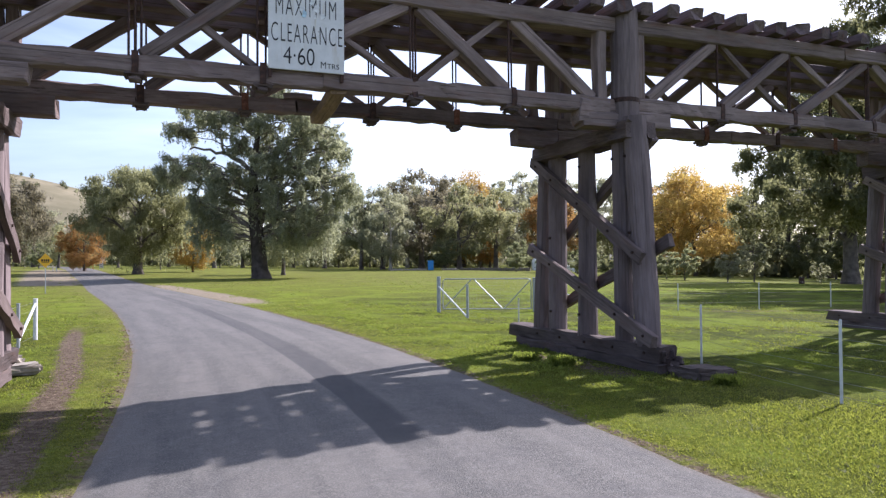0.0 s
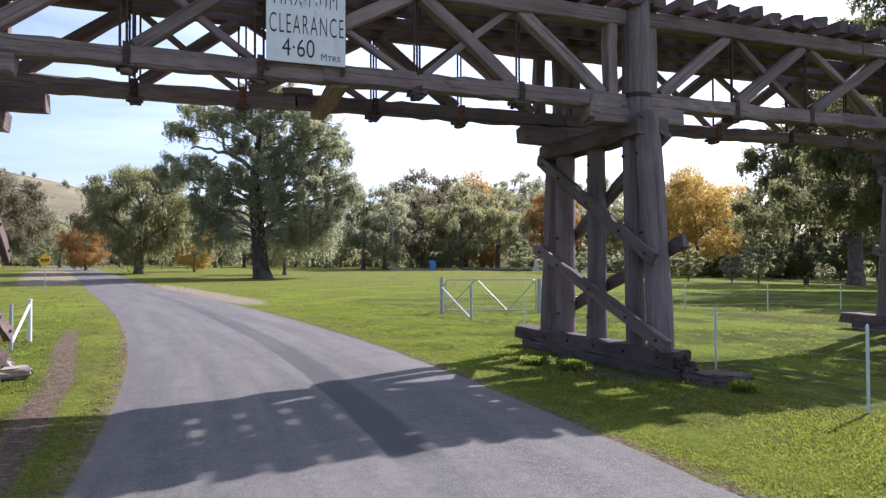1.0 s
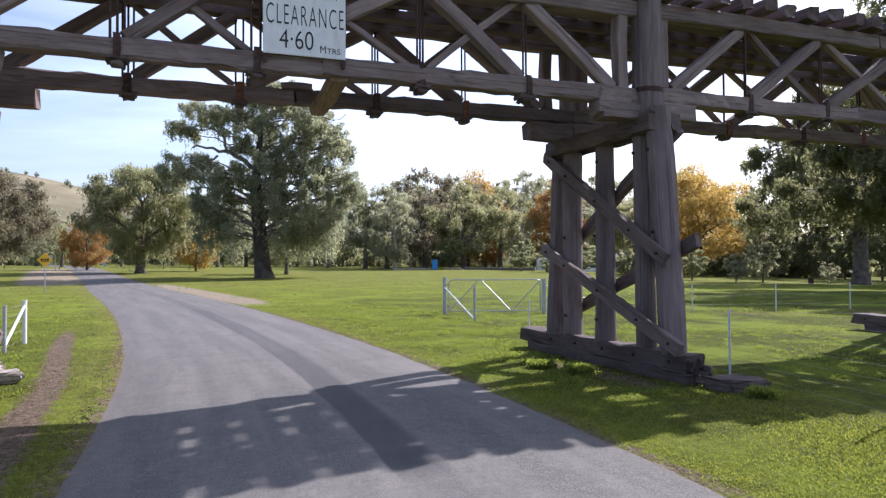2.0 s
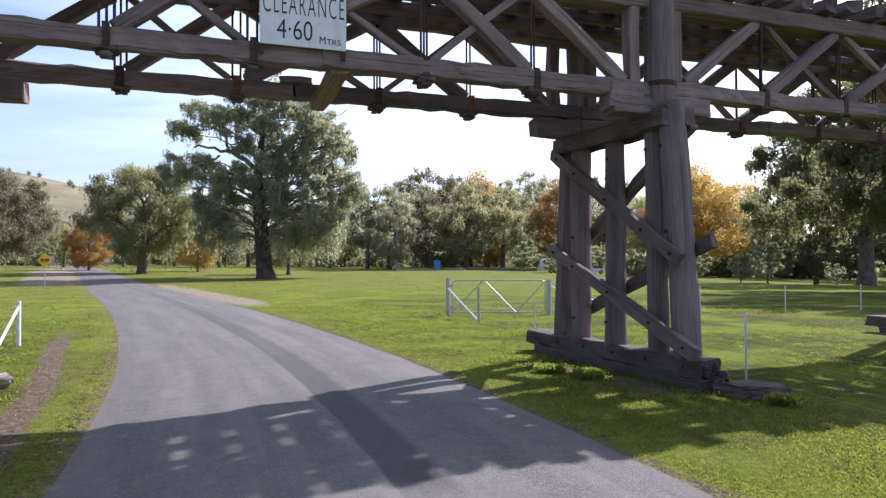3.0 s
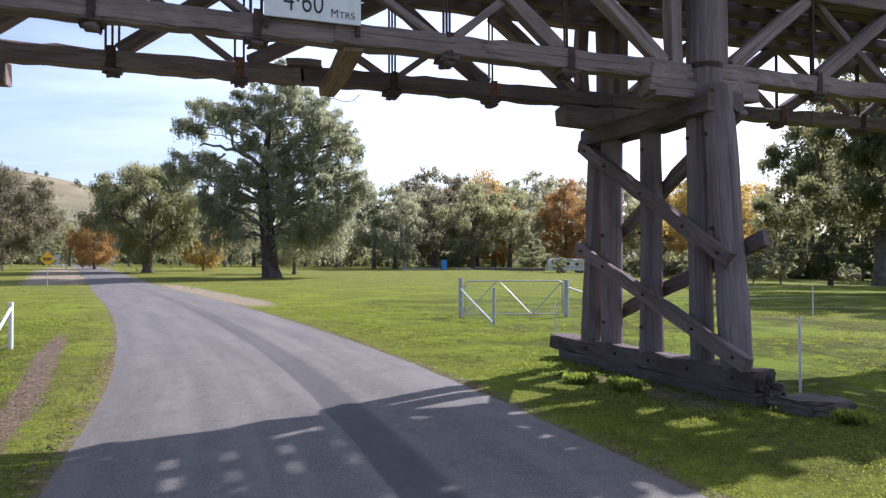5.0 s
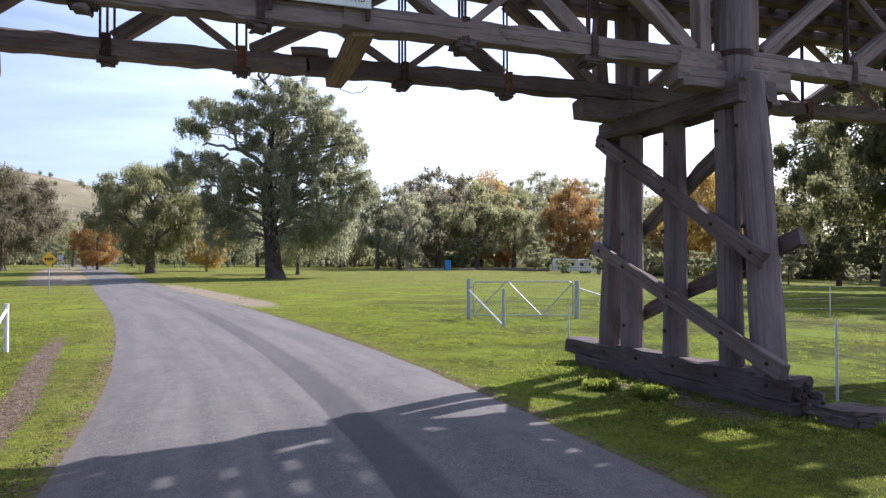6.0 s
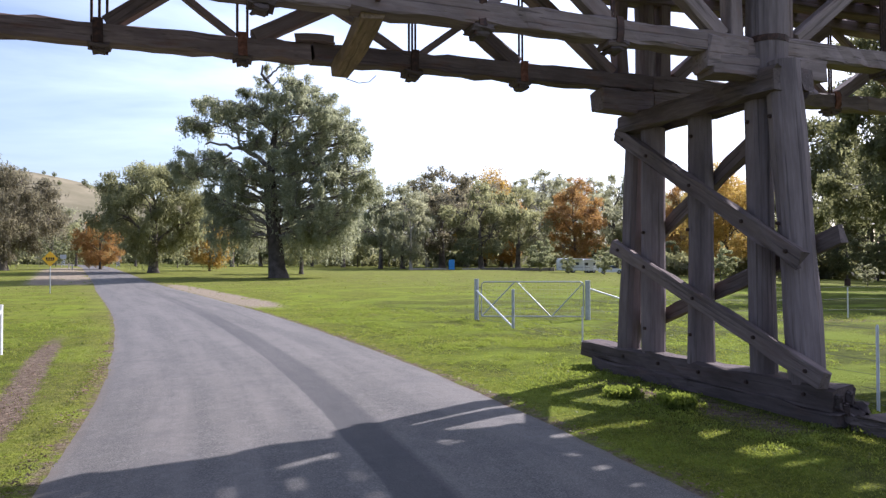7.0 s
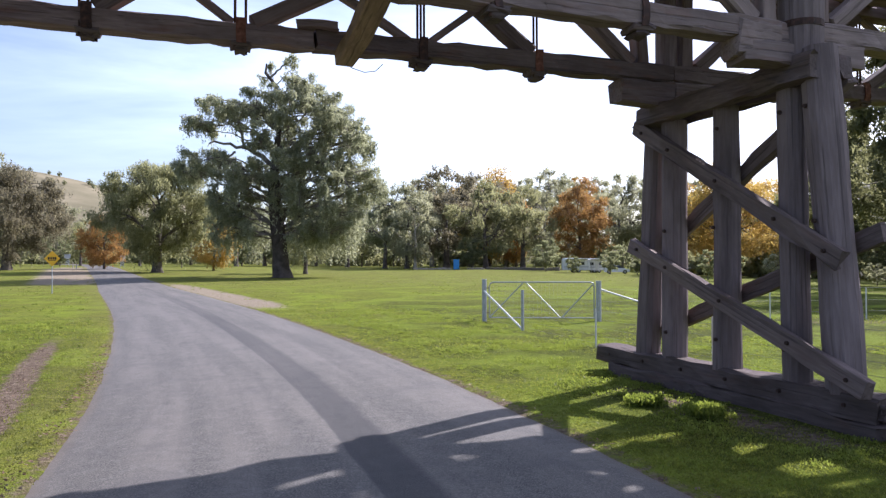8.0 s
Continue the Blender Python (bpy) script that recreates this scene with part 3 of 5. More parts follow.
def make_bent(xb, far_end=14.85):
    b = thing("trestle_bent", (xb, Y_MID, 0.0), "weathered grey timber trestle with five posts and crossed braces", "trestle", "trestle bents of the viaduct")
    top = 4.05
    ys = [(13.6, 13.32), (12.9, 12.86), (11.74, 11.72), (10.5, 10.54), (9.8, 10.14)]
    for k, (y0, y1) in enumerate(ys):
        r0, r1 = ((0.2, 0.185), (0.2, 0.2), (0.18, 0.178), (0.165, 0.172), (0.212, 0.222))[k]
        log("post", (xb, y0, 0.42), (xb, y1, top + (0.42 if k == 4 else 0.05)), r0, r1, b, rough=0.035, seg=13, sides=16)
    sill = beam("sill", (xb, far_end, 0.31), (xb, 9.3, 0.31), 0.4, 0.3, b, M_SILL, wear=0.016)
    beam("sill", (xb - 0.03, far_end - 0.5, 0.06), (xb - 0.03, 9.2, 0.06), 0.46, 0.28, b, M_SILL, wear=0.018)
    # split and rotted end of the sill
    for i in range(16):
        y1 = 9.3 - 0.04 - 0.26 * RNG.random() ** 1.5
        xx = xb - 0.17 + 0.0225 * i
        zz = 0.3 + RNG.normal(0, 0.075)
        beam("splinter", (xx, 9.42, zz), (xx + RNG.normal(0, 0.012), y1, zz - 0.04), 0.03 + 0.02 * RNG.random(), 0.05 + 0.07 * RNG.random(), b, M_SILL, wear=0.012, seg=4, chamfer=0.3)
    for y0, y1 in ys[1:]:
        for f in (0.12, 0.55, 0.93):
            yy = y0 + (y1 - y0) * f + RNG.normal(0, 0.03)
            mm, _ = along((xb - 0.205, yy, 0.42 + f * 3.6), (xb - 0.4, yy, 0.42 + f * 3.6))
            put_part("bolt", BOLT, mm, b)
    for dx in (-0.21, 0.21):
        beam("cap", (xb + dx, 13.5 + RNG.normal(0, 0.04), 4.25), (xb + dx, 9.98, 4.22), 0.2, 0.3, b, M_SILL, wear=0.024)
    faces = ((-0.27, ((13.46, 4.08, 9.6, 1.94), (13.64, 2.21, 9.3, 0.55))), (0.27, ((9.95, 4.14, 13.65, 2.04), (9.5, 2.265, 13.8, 0.73))))
    for dx, ends in faces:
        for ya, za, yb, zb in ends:
            br = beam("brace", (xb + dx, ya, za), (xb + dx, yb, zb), 0.1, 0.225, b, M_BRACE, wear=0.012)
            for f in (0.05, 0.22, 0.49, 0.76, 0.95):
                yy, zz = ya + (yb - ya) * f, za + (zb - za) * f
                s = -1 if dx < 0 else 1
                mm, _ = along((xb + dx + s * 0.045, yy, zz), (xb + dx + s * 0.2, yy, zz))
                put_part("bolt", BOLT, mm, br)
    for f in range(6):
        mm, _ = along((xb - 0.2, 14.4 - f * 0.95, 0.33), (xb - 0.4, 14.4 - f * 0.95, 0.33))
        put_part("bolt", BOLT, mm, sill)
    for y in (Y_NEAR - 0.06, Y_FAR + 0.06):
        r = 0.25 if y < Y_MID else 0.165
        log("upper_post", (xb - 0.03, y, 4.36), (xb - 0.03, y, 6.47), r, r * 1.02, b, rough=0.03)
        log("iron_band", (xb - 0.03, y, 4.76), (xb - 0.03, y, 4.84), r + 0.024, r + 0.024, b, M_IRON, rough=0.0, seg=1, bend=0.0)
    return b


for x in PIERS:
    make_bent(x, 14.0 if x == -2.75 else 14.85)
for k in range(5):
    make_truss(k, True)
    make_truss(k, False)


def make_deck():
    d = thing("viaduct_deck", (7.75, Y_MID, 6.35), "dark timber sleepers laid across the viaduct", "bridge deck")
    for y, w in ((10.98, 0.28), (11.65, 0.18), (12.32, 0.28)):
        for a, b in zip(PIERS[:-1], PIERS[1:]):
            beam("stringer", (a, y, 6.27), (b, y, 6.27), w, 0.19, d, M_SLEEPER)
    x = PIERS[0]
    while x < PIERS[-1]:
        if RNG.random() > 0.07:
            a, b = 10.12 + RNG.normal(0, 0.05), 13.35 + RNG.normal(0, 0.06)
            z = 6.475 + RNG.normal(0, 0.02)
            beam("sleeper", (x, a, z), (x + RNG.normal(0, 0.03), b, z), 0.275 + RNG.normal(0, 0.025), 0.23, d, M_SLEEPER, seg=6, chamfer=0.16, wear=0.014)
        x += 0.53 + RNG.normal(0, 0.035)
    return d


make_deck()


# ---- clearance sign ----
def text_mesh(words, width, height, material, weight=0.0):
    """Flat letters in the xz plane, from (0, 0) to (width, height)."""
    cu = bpy.data.curves.new("letters", "FONT")
    cu.body, cu.size, cu.extrude, cu.offset = words, 1.0, 0.0, weight
    cu.space_character = 1.22 if len(words) > 4 else 1.0
    tmp = bpy.data.objects.new("letters", cu)
    scene.collection.objects.link(tmp)
    bpy.context.view_layer.update()
    me = bpy.data.meshes.new_from_object(tmp.evaluated_get(bpy.context.evaluated_depsgraph_get()))
    bpy.data.objects.remove(tmp)
    co = np.zeros(len(me.vertices) * 3, np.float32)
    me.vertices.foreach_get("co", co)
    co = co.reshape(-1, 3)
    lo, hi = co.min(0), co.max(0)
    k = np.stack([(co[:, 0] - lo[0]) / (hi[0] - lo[0]) * width, np.zeros(len(co)), (co[:, 1] - lo[1]) / (hi[1] - lo[1]) * height], 1)
    me.vertices.foreach_set("co", k.astype(np.float32).ravel())
    me.materials.clear()
    me.materials.append(material)
    me.update()
    return me


def sign_material():
    m, nt, b = shader("weathered_sign_enamel", 0.45, 0.4)
    v = coords(nt)
    sm = nd(nt, "Mapping", Scale=(9.0, 1.0, 1.1))
    nt.links.new(v, sm.inputs["Vector"])
    streak = noise_of(nt, sm.outputs[0], 1.4, 5, 0.6)
    spot = noise_of(nt, v, 5.0, 6, 0.65)
    col = ramp(nt, spot, [(0.3, (0.6, 0.605, 0.59)), (0.7, (0.72, 0.72, 0.7))])
    col = mixed(nt, fit_range(nt, streak, 0.56, 0.75, 0.0, 0.5), col, (0.5, 0.42, 0.3))
    col = mixed(nt, fit_range(nt, noise_of(nt, v, 9.0, 6, 0.7), 0.66, 0.72, 0.0, 0.8), col, (0.25, 0.13, 0.07))
    nt.links.new(col, b.inputs["Base Color"])
    return m


def make_clearance_sign():
    x0, x1, z0, z1, y = 1.33, 2.48, 4.805, 5.985, 10.235
    s = thing("clearance_sign", ((x0 + x1) / 2, y, z0), "white metal clearance sign with scuffed black lettering", "sign")
    bm = bmesh.new()
    bmesh.ops.create_cube(bm, size=1.0, matrix=Matrix.Diagonal((x1 - x0, 0.02, z1 - z0, 1)))
    bmesh.ops.bevel(bm, geom=bm.verts[:] + bm.edges[:], offset=0.006, segments=2, affect="EDGES")
    me = bpy.data.meshes.new("plate")
    bm.to_mesh(me)
    bm.free()
    me.materials.append(sign_material())
    put_part("plate", me, pose((x0 + x1) / 2, y, (z0 + z1) / 2), s)
    f = y - 0.0135
    for words, xa, xb, za, h, wt in (("MAXIMUM", 1.44, 2.355, 5.665, 0.28, -0.012), ("CLEARANCE", 1.375, 2.45, 5.26, 0.28, -0.012),
                                    ("4\u00b760", 1.55, 2.02, 4.93, 0.26, -0.006), ("M", 2.115, 2.195, 4.905, 0.1, 0.0), ("TRS", 2.21, 2.4, 4.905, 0.078, 0.0)):
        me = text_mesh(words, xb - xa, h, M_BLACK, wt)
        put_part("lettering", me, pose(xa, f, za - 0.035), s, "black painted letters")
    for x, z, r, c in ((1.87, 5.7, 0.045, (0.42, 0.58, 0.66)), (2.06, 5.8, 0.055, (0.68, 0.69, 0.68)), (1.985, 5.9, 0.04, (0.66, 0.68, 0.68)), (1.82, 5.78, 0.035, (0.66, 0.68, 0.68)), (2.14, 5.7, 0.04, (0.67, 0.68, 0.67)), (2.03, 5.68, 0.03, (0.66, 0.67, 0.67))):
        pts = [(r * (0.6 + 0.6 * RNG.random()) * math.cos(a), 0, r * 1.3 * (0.6 + 0.6 * RNG.random()) * math.sin(a)) for a in np.linspace(0, 6.0, 11)]
        put_part("flake", mesh_from("flake", pts, [tuple(range(11))], plain("flaked_enamel", c, 0.5)), pose(x, f - 0.003, z - 0.035), s)
    for x in (1.5, 2.3):
        rod("bolt", (x, y + 0.005, 4.865), (x, y + 0.09, 4.865), 0.012, s, M_IRON)
    for x in (1.36, 2.45):
        beam("bracket", (x, y + 0.035, z0 - 0.12), (x, y + 0.035, z1), 0.05, 0.045, s, M_IRON, up=(0, 1, 0), wear=0.001)


make_clearance_sign()


def make_stub():
    t = thing("cross_beam", (2.7, 11.7, 4.6), "tan sawn timber beam under the lower chords", "beam")
    beam("timber", (2.42, 10.36, 4.62), (2.6, 13.0, 4.64), 0.25, 0.18, t, M_TAN, wear=0.008)
    p = [(2.66, 12.9, 4.52), (2.85, 12.9, 4.47), (3.0, 12.9, 4.5), (3.1, 12.9, 4.6)]
    V, F = tube(p, [0.006] * 4, 5)
    put_part("wire", mesh_from_arrays("wire", V, F, M_IRON), Matrix.Identity(4), t)


make_stub()


def make_packing_board():
    t = thing("packing_board", (2.2, 12.8, 5.0), "short dark board lying on the far chord", "board")
    beam("board", (1.95, 12.9, 5.015), (2.48, 12.8, 5.005), 0.18, 0.1, t, M_SHADED, wear=0.006)


make_packing_board()


# ---- footings ----
def make_footing(x, y, size, turn, label, material=None):
    t = thing("footing", (x, y, 0), label, "footing", "footings of the viaduct")
    bm = bmesh.new()
    bmesh.ops.create_cube(bm, size=1.0, matrix=Matrix.Diagonal((*size, 1)))
    bmesh.ops.bevel(bm, geom=bm.verts[:] + bm.edges[:], offset=0.06, segments=3, affect="EDGES")
    bmesh.ops.subdivide_edges(bm, edges=bm.edges[:], cuts=2, use_grid_fill=True)
    for v in bm.verts:
        v.co += Vector(RNG.normal(0, 0.012, 3))
    me = bpy.data.meshes.new("block")
    bm.to_mesh(me)
    bm.free()
    me.materials.append(material or M_CONCRETE)
    put_part("block", me, pose(x, y, size[2] / 2 - 0.1, RNG.normal(0, 1.5), RNG.normal(0, 1.5), turn), t)


for x in PIERS:
    make_footing(x + 0.3, 8.8, (0.85, 0.7, 0.27), 4, "old brown-stained concrete block under the trestle sill", M_STAINED)
make_footing(-2.55, 14.5, (0.6, 0.45, 0.2), 20, "pale broken concrete block beside the trestle", M_PALECON)
make_footing(-2.75, 14.75, (0.35, 0.3, 0.32), 50, "pale broken concrete block beside the trestle", M_PALECON)


# ---- fences and gates ----
def wires(parent, pts, heights, sag=0.012):
    for h in heights:
        line = []
        for (xa, ya), (xb, yb) in zip(pts[:-1], pts[1:]):
            for t in (0.0, 0.25, 0.5, 0.75):
                line.append((xa + (xb - xa) * t, ya + (yb - ya) * t, h - sag * 4 * t * (1 - t)))
        line.append((*pts[-1], h))
        line = [(x, y, z + float(land(np.array(x), np.array(y)))) for x, y, z in line]
        V, F = tube(line, [0.0026] * len(line), 3)
        put_part("wire", mesh_from_arrays("wire", V, F, M_WIRE), Matrix.Identity(4), parent)


def picket(parent, x, y, h, material=None, r=0.017, lean=0.0):
    """A steel picket: three thin fins, with a peaked top."""
    z = float(land(np.array(x), np.array(y)))
    verts, faces = [], []
    for a in (0.3, 0.3 + 2.094, 0.3 + 4.189):
        c, s = math.cos(a), math.sin(a)
        n = (-s * 0.004, c * 0.004)
        k = len(verts)
        for zz, rr in ((-0.2, r * 1.25), (h - 0.03, r * 1.25), (h, r * 0.6)):
            for q in (-1, 1):
                verts.append((n[0] * q, n[1] * q, zz))
                verts.append((c * rr + n[0] * q, s * rr + n[1] * q, zz))
        for i in (0, 4):
            faces += [(k + i, k + i + 1, k + i + 5, k + i + 4), (k + i + 2, k + i + 6, k + i + 7, k + i + 3), (k + i + 1, k + i + 3, k + i + 7, k + i + 5), (k + i, k + i + 4, k + i + 6, k + i + 2)]
        faces.append((k + 8, k + 9, k + 11, k + 10))
    return put_part("picket", mesh_from("picket", verts, faces, material or M_WHITEPAINT), pose(x, y, z, 0, lean, 0), parent)


def pipe_post(parent, x, y, h, r=0.055, material=None, name="post"):
    z = float(land(np.array(x), np.array(y)))
    p = rod(name, (x, y, z - 0.2), (x, y, z + h), r, parent, material or M_GALV, sides=14)
    rod("post_cap", (x, y, z + h), (x, y, z + h + 0.02), r * 1.12, p, material or M_GALV, sides=14)
    return p


WIRE_H = (0.12, 0.3, 0.48, 0.66, 0.86, 1.06)


def make_fences():
    f = thing("wire_fence", (8.1, 6.26, 0), "wire fence on white steel pickets along the verge", "fence", "wire fences")
    line = [(6.9, -6.0), (7.4, 0.5), (8.09, 6.26), (8.8, 9.7), (9.05, 13.6), (9.2, 17.6), (9.45, 21.9), (9.6, 25.1)]
    for x, y in line[1:6]:
        picket(f, x, y, 1.12 if y < 15 else 0.9)
    wires(f, line, WIRE_H)
    pipe_post(f, 9.45, 21.9, 1.13, 0.045, name="strut_post")
    rod("stay", (9.6, 25.05, 1.0), (9.45, 21.95, 0.06), 0.03, f, M_WHITEPAINT, sides=10)
    f2 = thing("wire_fence", (13.1, 24.0, 0), "wire fence on white steel pickets across the meadow", "fence", "wire fences")
    line2 = [(12.98, 23.6), (15.4, 23.0), (18.2, 21.9), (21.6, 21.3), (24.7, 20.7), (28.0, 20.0), (34.0, 18.8), (40, 17.5)]
    for x, y in line2[2:]:
        picket(f2, x, y, 1.05, r=0.019)
    wires(f2, line2, WIRE_H[1::2])
    rod("stay", (13.0, 23.6, 1.05), (15.6, 23.0, 0.2), 0.03, f2, M_WHITEPAINT, sides=10)
    f3 = thing("wire_fence", (-3.4, 21.6, 0), "wire fence with a white steel end post and stay", "fence", "wire fences")
    line3 = [(-3.4, 21.6), (-3.42, 19.3), (-3.48, 15.2), (-3.55, 11.0), (-3.65, 6.5), (-3.8, 2.0), (-4.1, -4.0)]
    pipe_post(f3, -3.4, 21.6, 1.12, 0.055, M_WHITEPAINT)
    pipe_post(f3, -3.42, 19.3, 1.1, 0.04, name="strut_post")
    rod("stay", (-3.4, 21.55, 0.85), (-3.42, 19.35, 0.08), 0.035, f3, M_WHITEPAINT, sides=10)
    for x, y in line3[2:]:
        picket(f3, x, y, 1.1)
    wires(f3, line3, (0.15, 0.4, 0.62, 0.84, 1.04))


make_fences()


def make_gate():
    a, b = Vector((9.62, 25.1, 0)), Vector((12.95, 23.62, 0))
    g = thing("field_gate", tuple(a), "closed galvanised pipe gate with wire mesh between steel posts", "gate")
    pipe_post(g, a.x, a.y, 1.36, 0.075)
    pipe_post(g, b.x, b.y, 1.3, 0.085)
    d = (b - a).normalized()
    p0, p1 = a + d * 0.16, b - d * 0.14
    L = (p1 - p0).length

    def Q(s, z):
        q = p0 + d * s
        return (q.x, q.y, z)
    top, low, r = 1.28, 0.14, 0.12
    loop = [Q(0, low), Q(0, top - r), Q(0.035, top - 0.035), Q(r, top), Q(L - r, top), Q(L - 0.035, top - 0.035), Q(L, top - r), Q(L, low)]
    V, F = tube(loop, [0.022] * 8, 8)
    put_part("frame", mesh_from_arrays("frame", V, F, M_GALV, True), Matrix.Identity(4), g)
    rod("bottom_rail", Q(0, low), Q(L, low), 0.02, g, M_GALV)
    for s0, z0, s1, z1 in ((0.0, low, L * 0.33, top), (L * 0.35, top, L * 0.68, low), (L * 0.69, low, L, top - 0.03)):
        rod("brace", Q(s0, z0), Q(s1, z1), 0.019, g, M_GALV)
    V, F, n0 = [], [], 0
    for i in range(1, 26):
        v, f = tube([Q(L * i / 26, low), Q(L * i / 26, top)], [0.0016] * 2, 3)
        V.append(v); F.append(f + n0); n0 += len(v)
    for i in range(1, 9):
        z = low + (top - low) * i / 9
        v, f = tube([Q(0, z), Q(L, z)], [0.0016] * 2, 3)
        V.append(v); F.append(f + n0); n0 += len(v)
    put_part("mesh", mesh_from_arrays("mesh", np.concatenate(V), np.concatenate(F), M_GALV), Matrix.Identity(4), g, "thin wire mesh")
    for z in (0.3, 1.1):
        rod("hinge", Q(-0.16, z), Q(0.0, z), 0.016, g, M_IRON)


make_gate()


# ---- road signs ----
M_YELLOW = plain("yellow_sign", (0.8, 0.42, 0.02), 0.4, 0.4, 0.0, 0.08)


def slab(w, h, d, material, name, bevel=0.004):
    bm = bmesh.new()
    bmesh.ops.create_cube(bm, size=1.0, matrix=Matrix.Diagonal((w, d, h, 1)))
    bmesh.ops.bevel(bm, geom=bm.verts[:] + bm.edges[:], offset=bevel, segments=1, affect="EDGES")
    me = bpy.data.meshes.new(name)
    bm.to_mesh(me)
    bm.free()
    me.materials.append(material)
    return me


def make_warning_sign():
    x, y = -8.35, 59.0
    s = thing("warning_sign", (x, y, 0), "yellow diamond warning sign on a grey steel pole", "road sign")
    rod("pole", (x, y, -0.2), (x, y, 2.2), 0.03, s, M_GALV)
    t = -14
    m = pose(x, y - 0.05, 2.28, 0, 0, t)
    put_part("plate", slab(0.76, 0.76, 0.012, M_YELLOW, "plate"), m @ pose(0, 0, 0, 0, 45, 0), s)
    for dx, dz, w, h in ((-0.22, 0.02, 0.13, 0.17), (-0.06, 0.02, 0.1, 0.17), (0.08, 0.02, 0.1, 0.17), (0.22, 0.02, 0.12, 0.17), (0, -0.12, 0.5, 0.04)):
        put_part("symbol", slab(w, h, 0.004, M_BLACK, "symbol", 0.001), m @ pose(dx, -0.011, dz), s, "black symbol bar")


make_warning_sign()


def make_marker(x, y, turn, flip):
    z = float(land(np.array(x), np.array(y)))
    s = thing("hazard_marker", (x, y, z), "striped bridge marker below a grey sign board", "road sign", "bridge markers")
    for dx in (-0.3, 0.3):
        rod("pole", (x + dx, y, z - 0.2), (x + dx, y, z + 2.35), 0.035, s, M_GALV)
    m = pose(x, y - 0.06, z, 0, 0, turn) @ Matrix.Diagonal((1.2, 1, 1.2, 1))
    put_part("board", slab(0.95, 0.7, 0.015, plain("grey_board", (0.42, 0.43, 0.5), 0.5), "board"), m @ pose(0, 0, 1.75), s)
    put_part("panel", slab(0.55, 1.0, 0.015, M_WHITEPAINT, "panel"), m @ pose(0, 0, 0.85), s)
    for i in range(3):
        put_part("stripe", slab(0.6, 0.13, 0.004, M_BLACK, "stripe", 0.001), m @ pose(0, -0.012, 0.55 + 0.3 * i, 0, 28 * flip, 0) @ Matrix.Diagonal((0.9, 1, 1, 1)), s)


make_marker(-12.32, 159.3, 8, 1)
make_marker(-23.4, 168.6, 8, -1)


def make_guide_post(x, y):
    z = float(land(np.array(x), np.array(y)))
    t = thing("guide_post", (x, y, z), "white road guide post with a red reflector", "guide post", "guide posts")
    put_part("blade", slab(0.16, 1.05, 0.05, M_WHITEPAINT, "blade", 0.01), pose(x, y, z + 0.5), t)
    put_part("reflector", slab(0.08, 0.1, 0.012, plain("red_reflector", (0.5, 0.03, 0.02), 0.3), "reflector", 0.003), pose(x, y - 0.03, z + 0.85), t)


make_guide_post(-19.2, 145.8)
make_guide_post(-18.0, 140.9)


# ---- things far across the meadow ----
M_CARWHITE = plain("white_car_paint", (0.75, 0.76, 0.78), 0.25, 0.5, 0.0, 0.03)
M_GLASS = plain("dark_glass", (0.03, 0.035, 0.04), 0.08, 0.6, 0.0, 0.1)
M_RUBBER = plain("tyre_rubber", (0.02, 0.02, 0.02), 0.8, 0.3)
M_BLUE = plain("blue_plastic", (0.045, 0.26, 0.6), 0.45, 0.4, 0.0, 0.1)


def profile_mesh(name, outline, width, material, inset=0.1):
    """A body drawn by its side outline (x, z), with its sides drawn in towards the top."""
    n = len(outline)
    zs = [z for _, z in outline]
    lo, hi = min(zs), max(zs)
    verts = []
    for s in (-1, 1):
        for x, z in outline:
            k = (z - lo) / (hi - lo)
            verts.append((x, s * (width / 2 - inset * k * k), z))
    faces = [tuple(range(n)), tuple(reversed(range(n, 2 * n)))]
    faces += [(i, i + n, (i + 1) % n + n, (i + 1) % n) for i in range(n)]
    return mesh_from(name, verts, faces, material)


def wheel(parent, m, x, y):
    a = m @ Vector((x, y - 0.1, 0.33))
    b = m @ Vector((x, y + 0.1, 0.33))
    t = rod("wheel", tuple(a), tuple(b), 0.33, parent, M_RUBBER, sides=16)
    a2 = m @ Vector((x, y - 0.115, 0.33))
    b2 = m @ Vector((x, y + 0.115, 0.33))
    rod("rim", tuple(a2), tuple(b2), 0.19, t, M_GALV, sides=12)


def make_car(x, y, turn):
    z = float(land(np.array(x), np.array(y)))
    c = thing("car", (x, y, z), "parked white hatchback on the grass", "car", turn=turn)
    m = pose(x, y, z, 0, 0, turn)
    body = [(-2.1, 0.3), (2.1, 0.3), (2.15, 0.6), (2.0, 0.82), (1.1, 0.95), (-1.95, 0.98), (-2.15, 0.8)]
    cabin = [(1.1, 0.94), (0.4, 1.42), (-1.3, 1.46), (-1.95, 0.97)]
    put_part("body", profile_mesh("body", body, 1.78, M_CARWHITE, 0.05), m, c)
    put_part("windows", profile_mesh("windows", [(p * 0.97, q) for p, q in cabin], 1.66, M_GLASS, 0.2), m, c)
    put_part("roof", profile_mesh("roof", [(0.45, 1.41), (0.2, 1.48), (-1.2, 1.5), (-1.4, 1.45)], 1.32, M_CARWHITE, 0.05), m, c)
    for xx in (-1.3, 1.35):
        for yy in (-0.8, 0.8):
            wheel(c, m, xx, yy)
    for yy in (-0.6, 0.6):
        put_part("headlight", slab(0.05, 0.14, 0.3, M_GALV, "headlight", 0.01), m @ pose(2.1, yy, 0.68, 0, 0, 0), c)


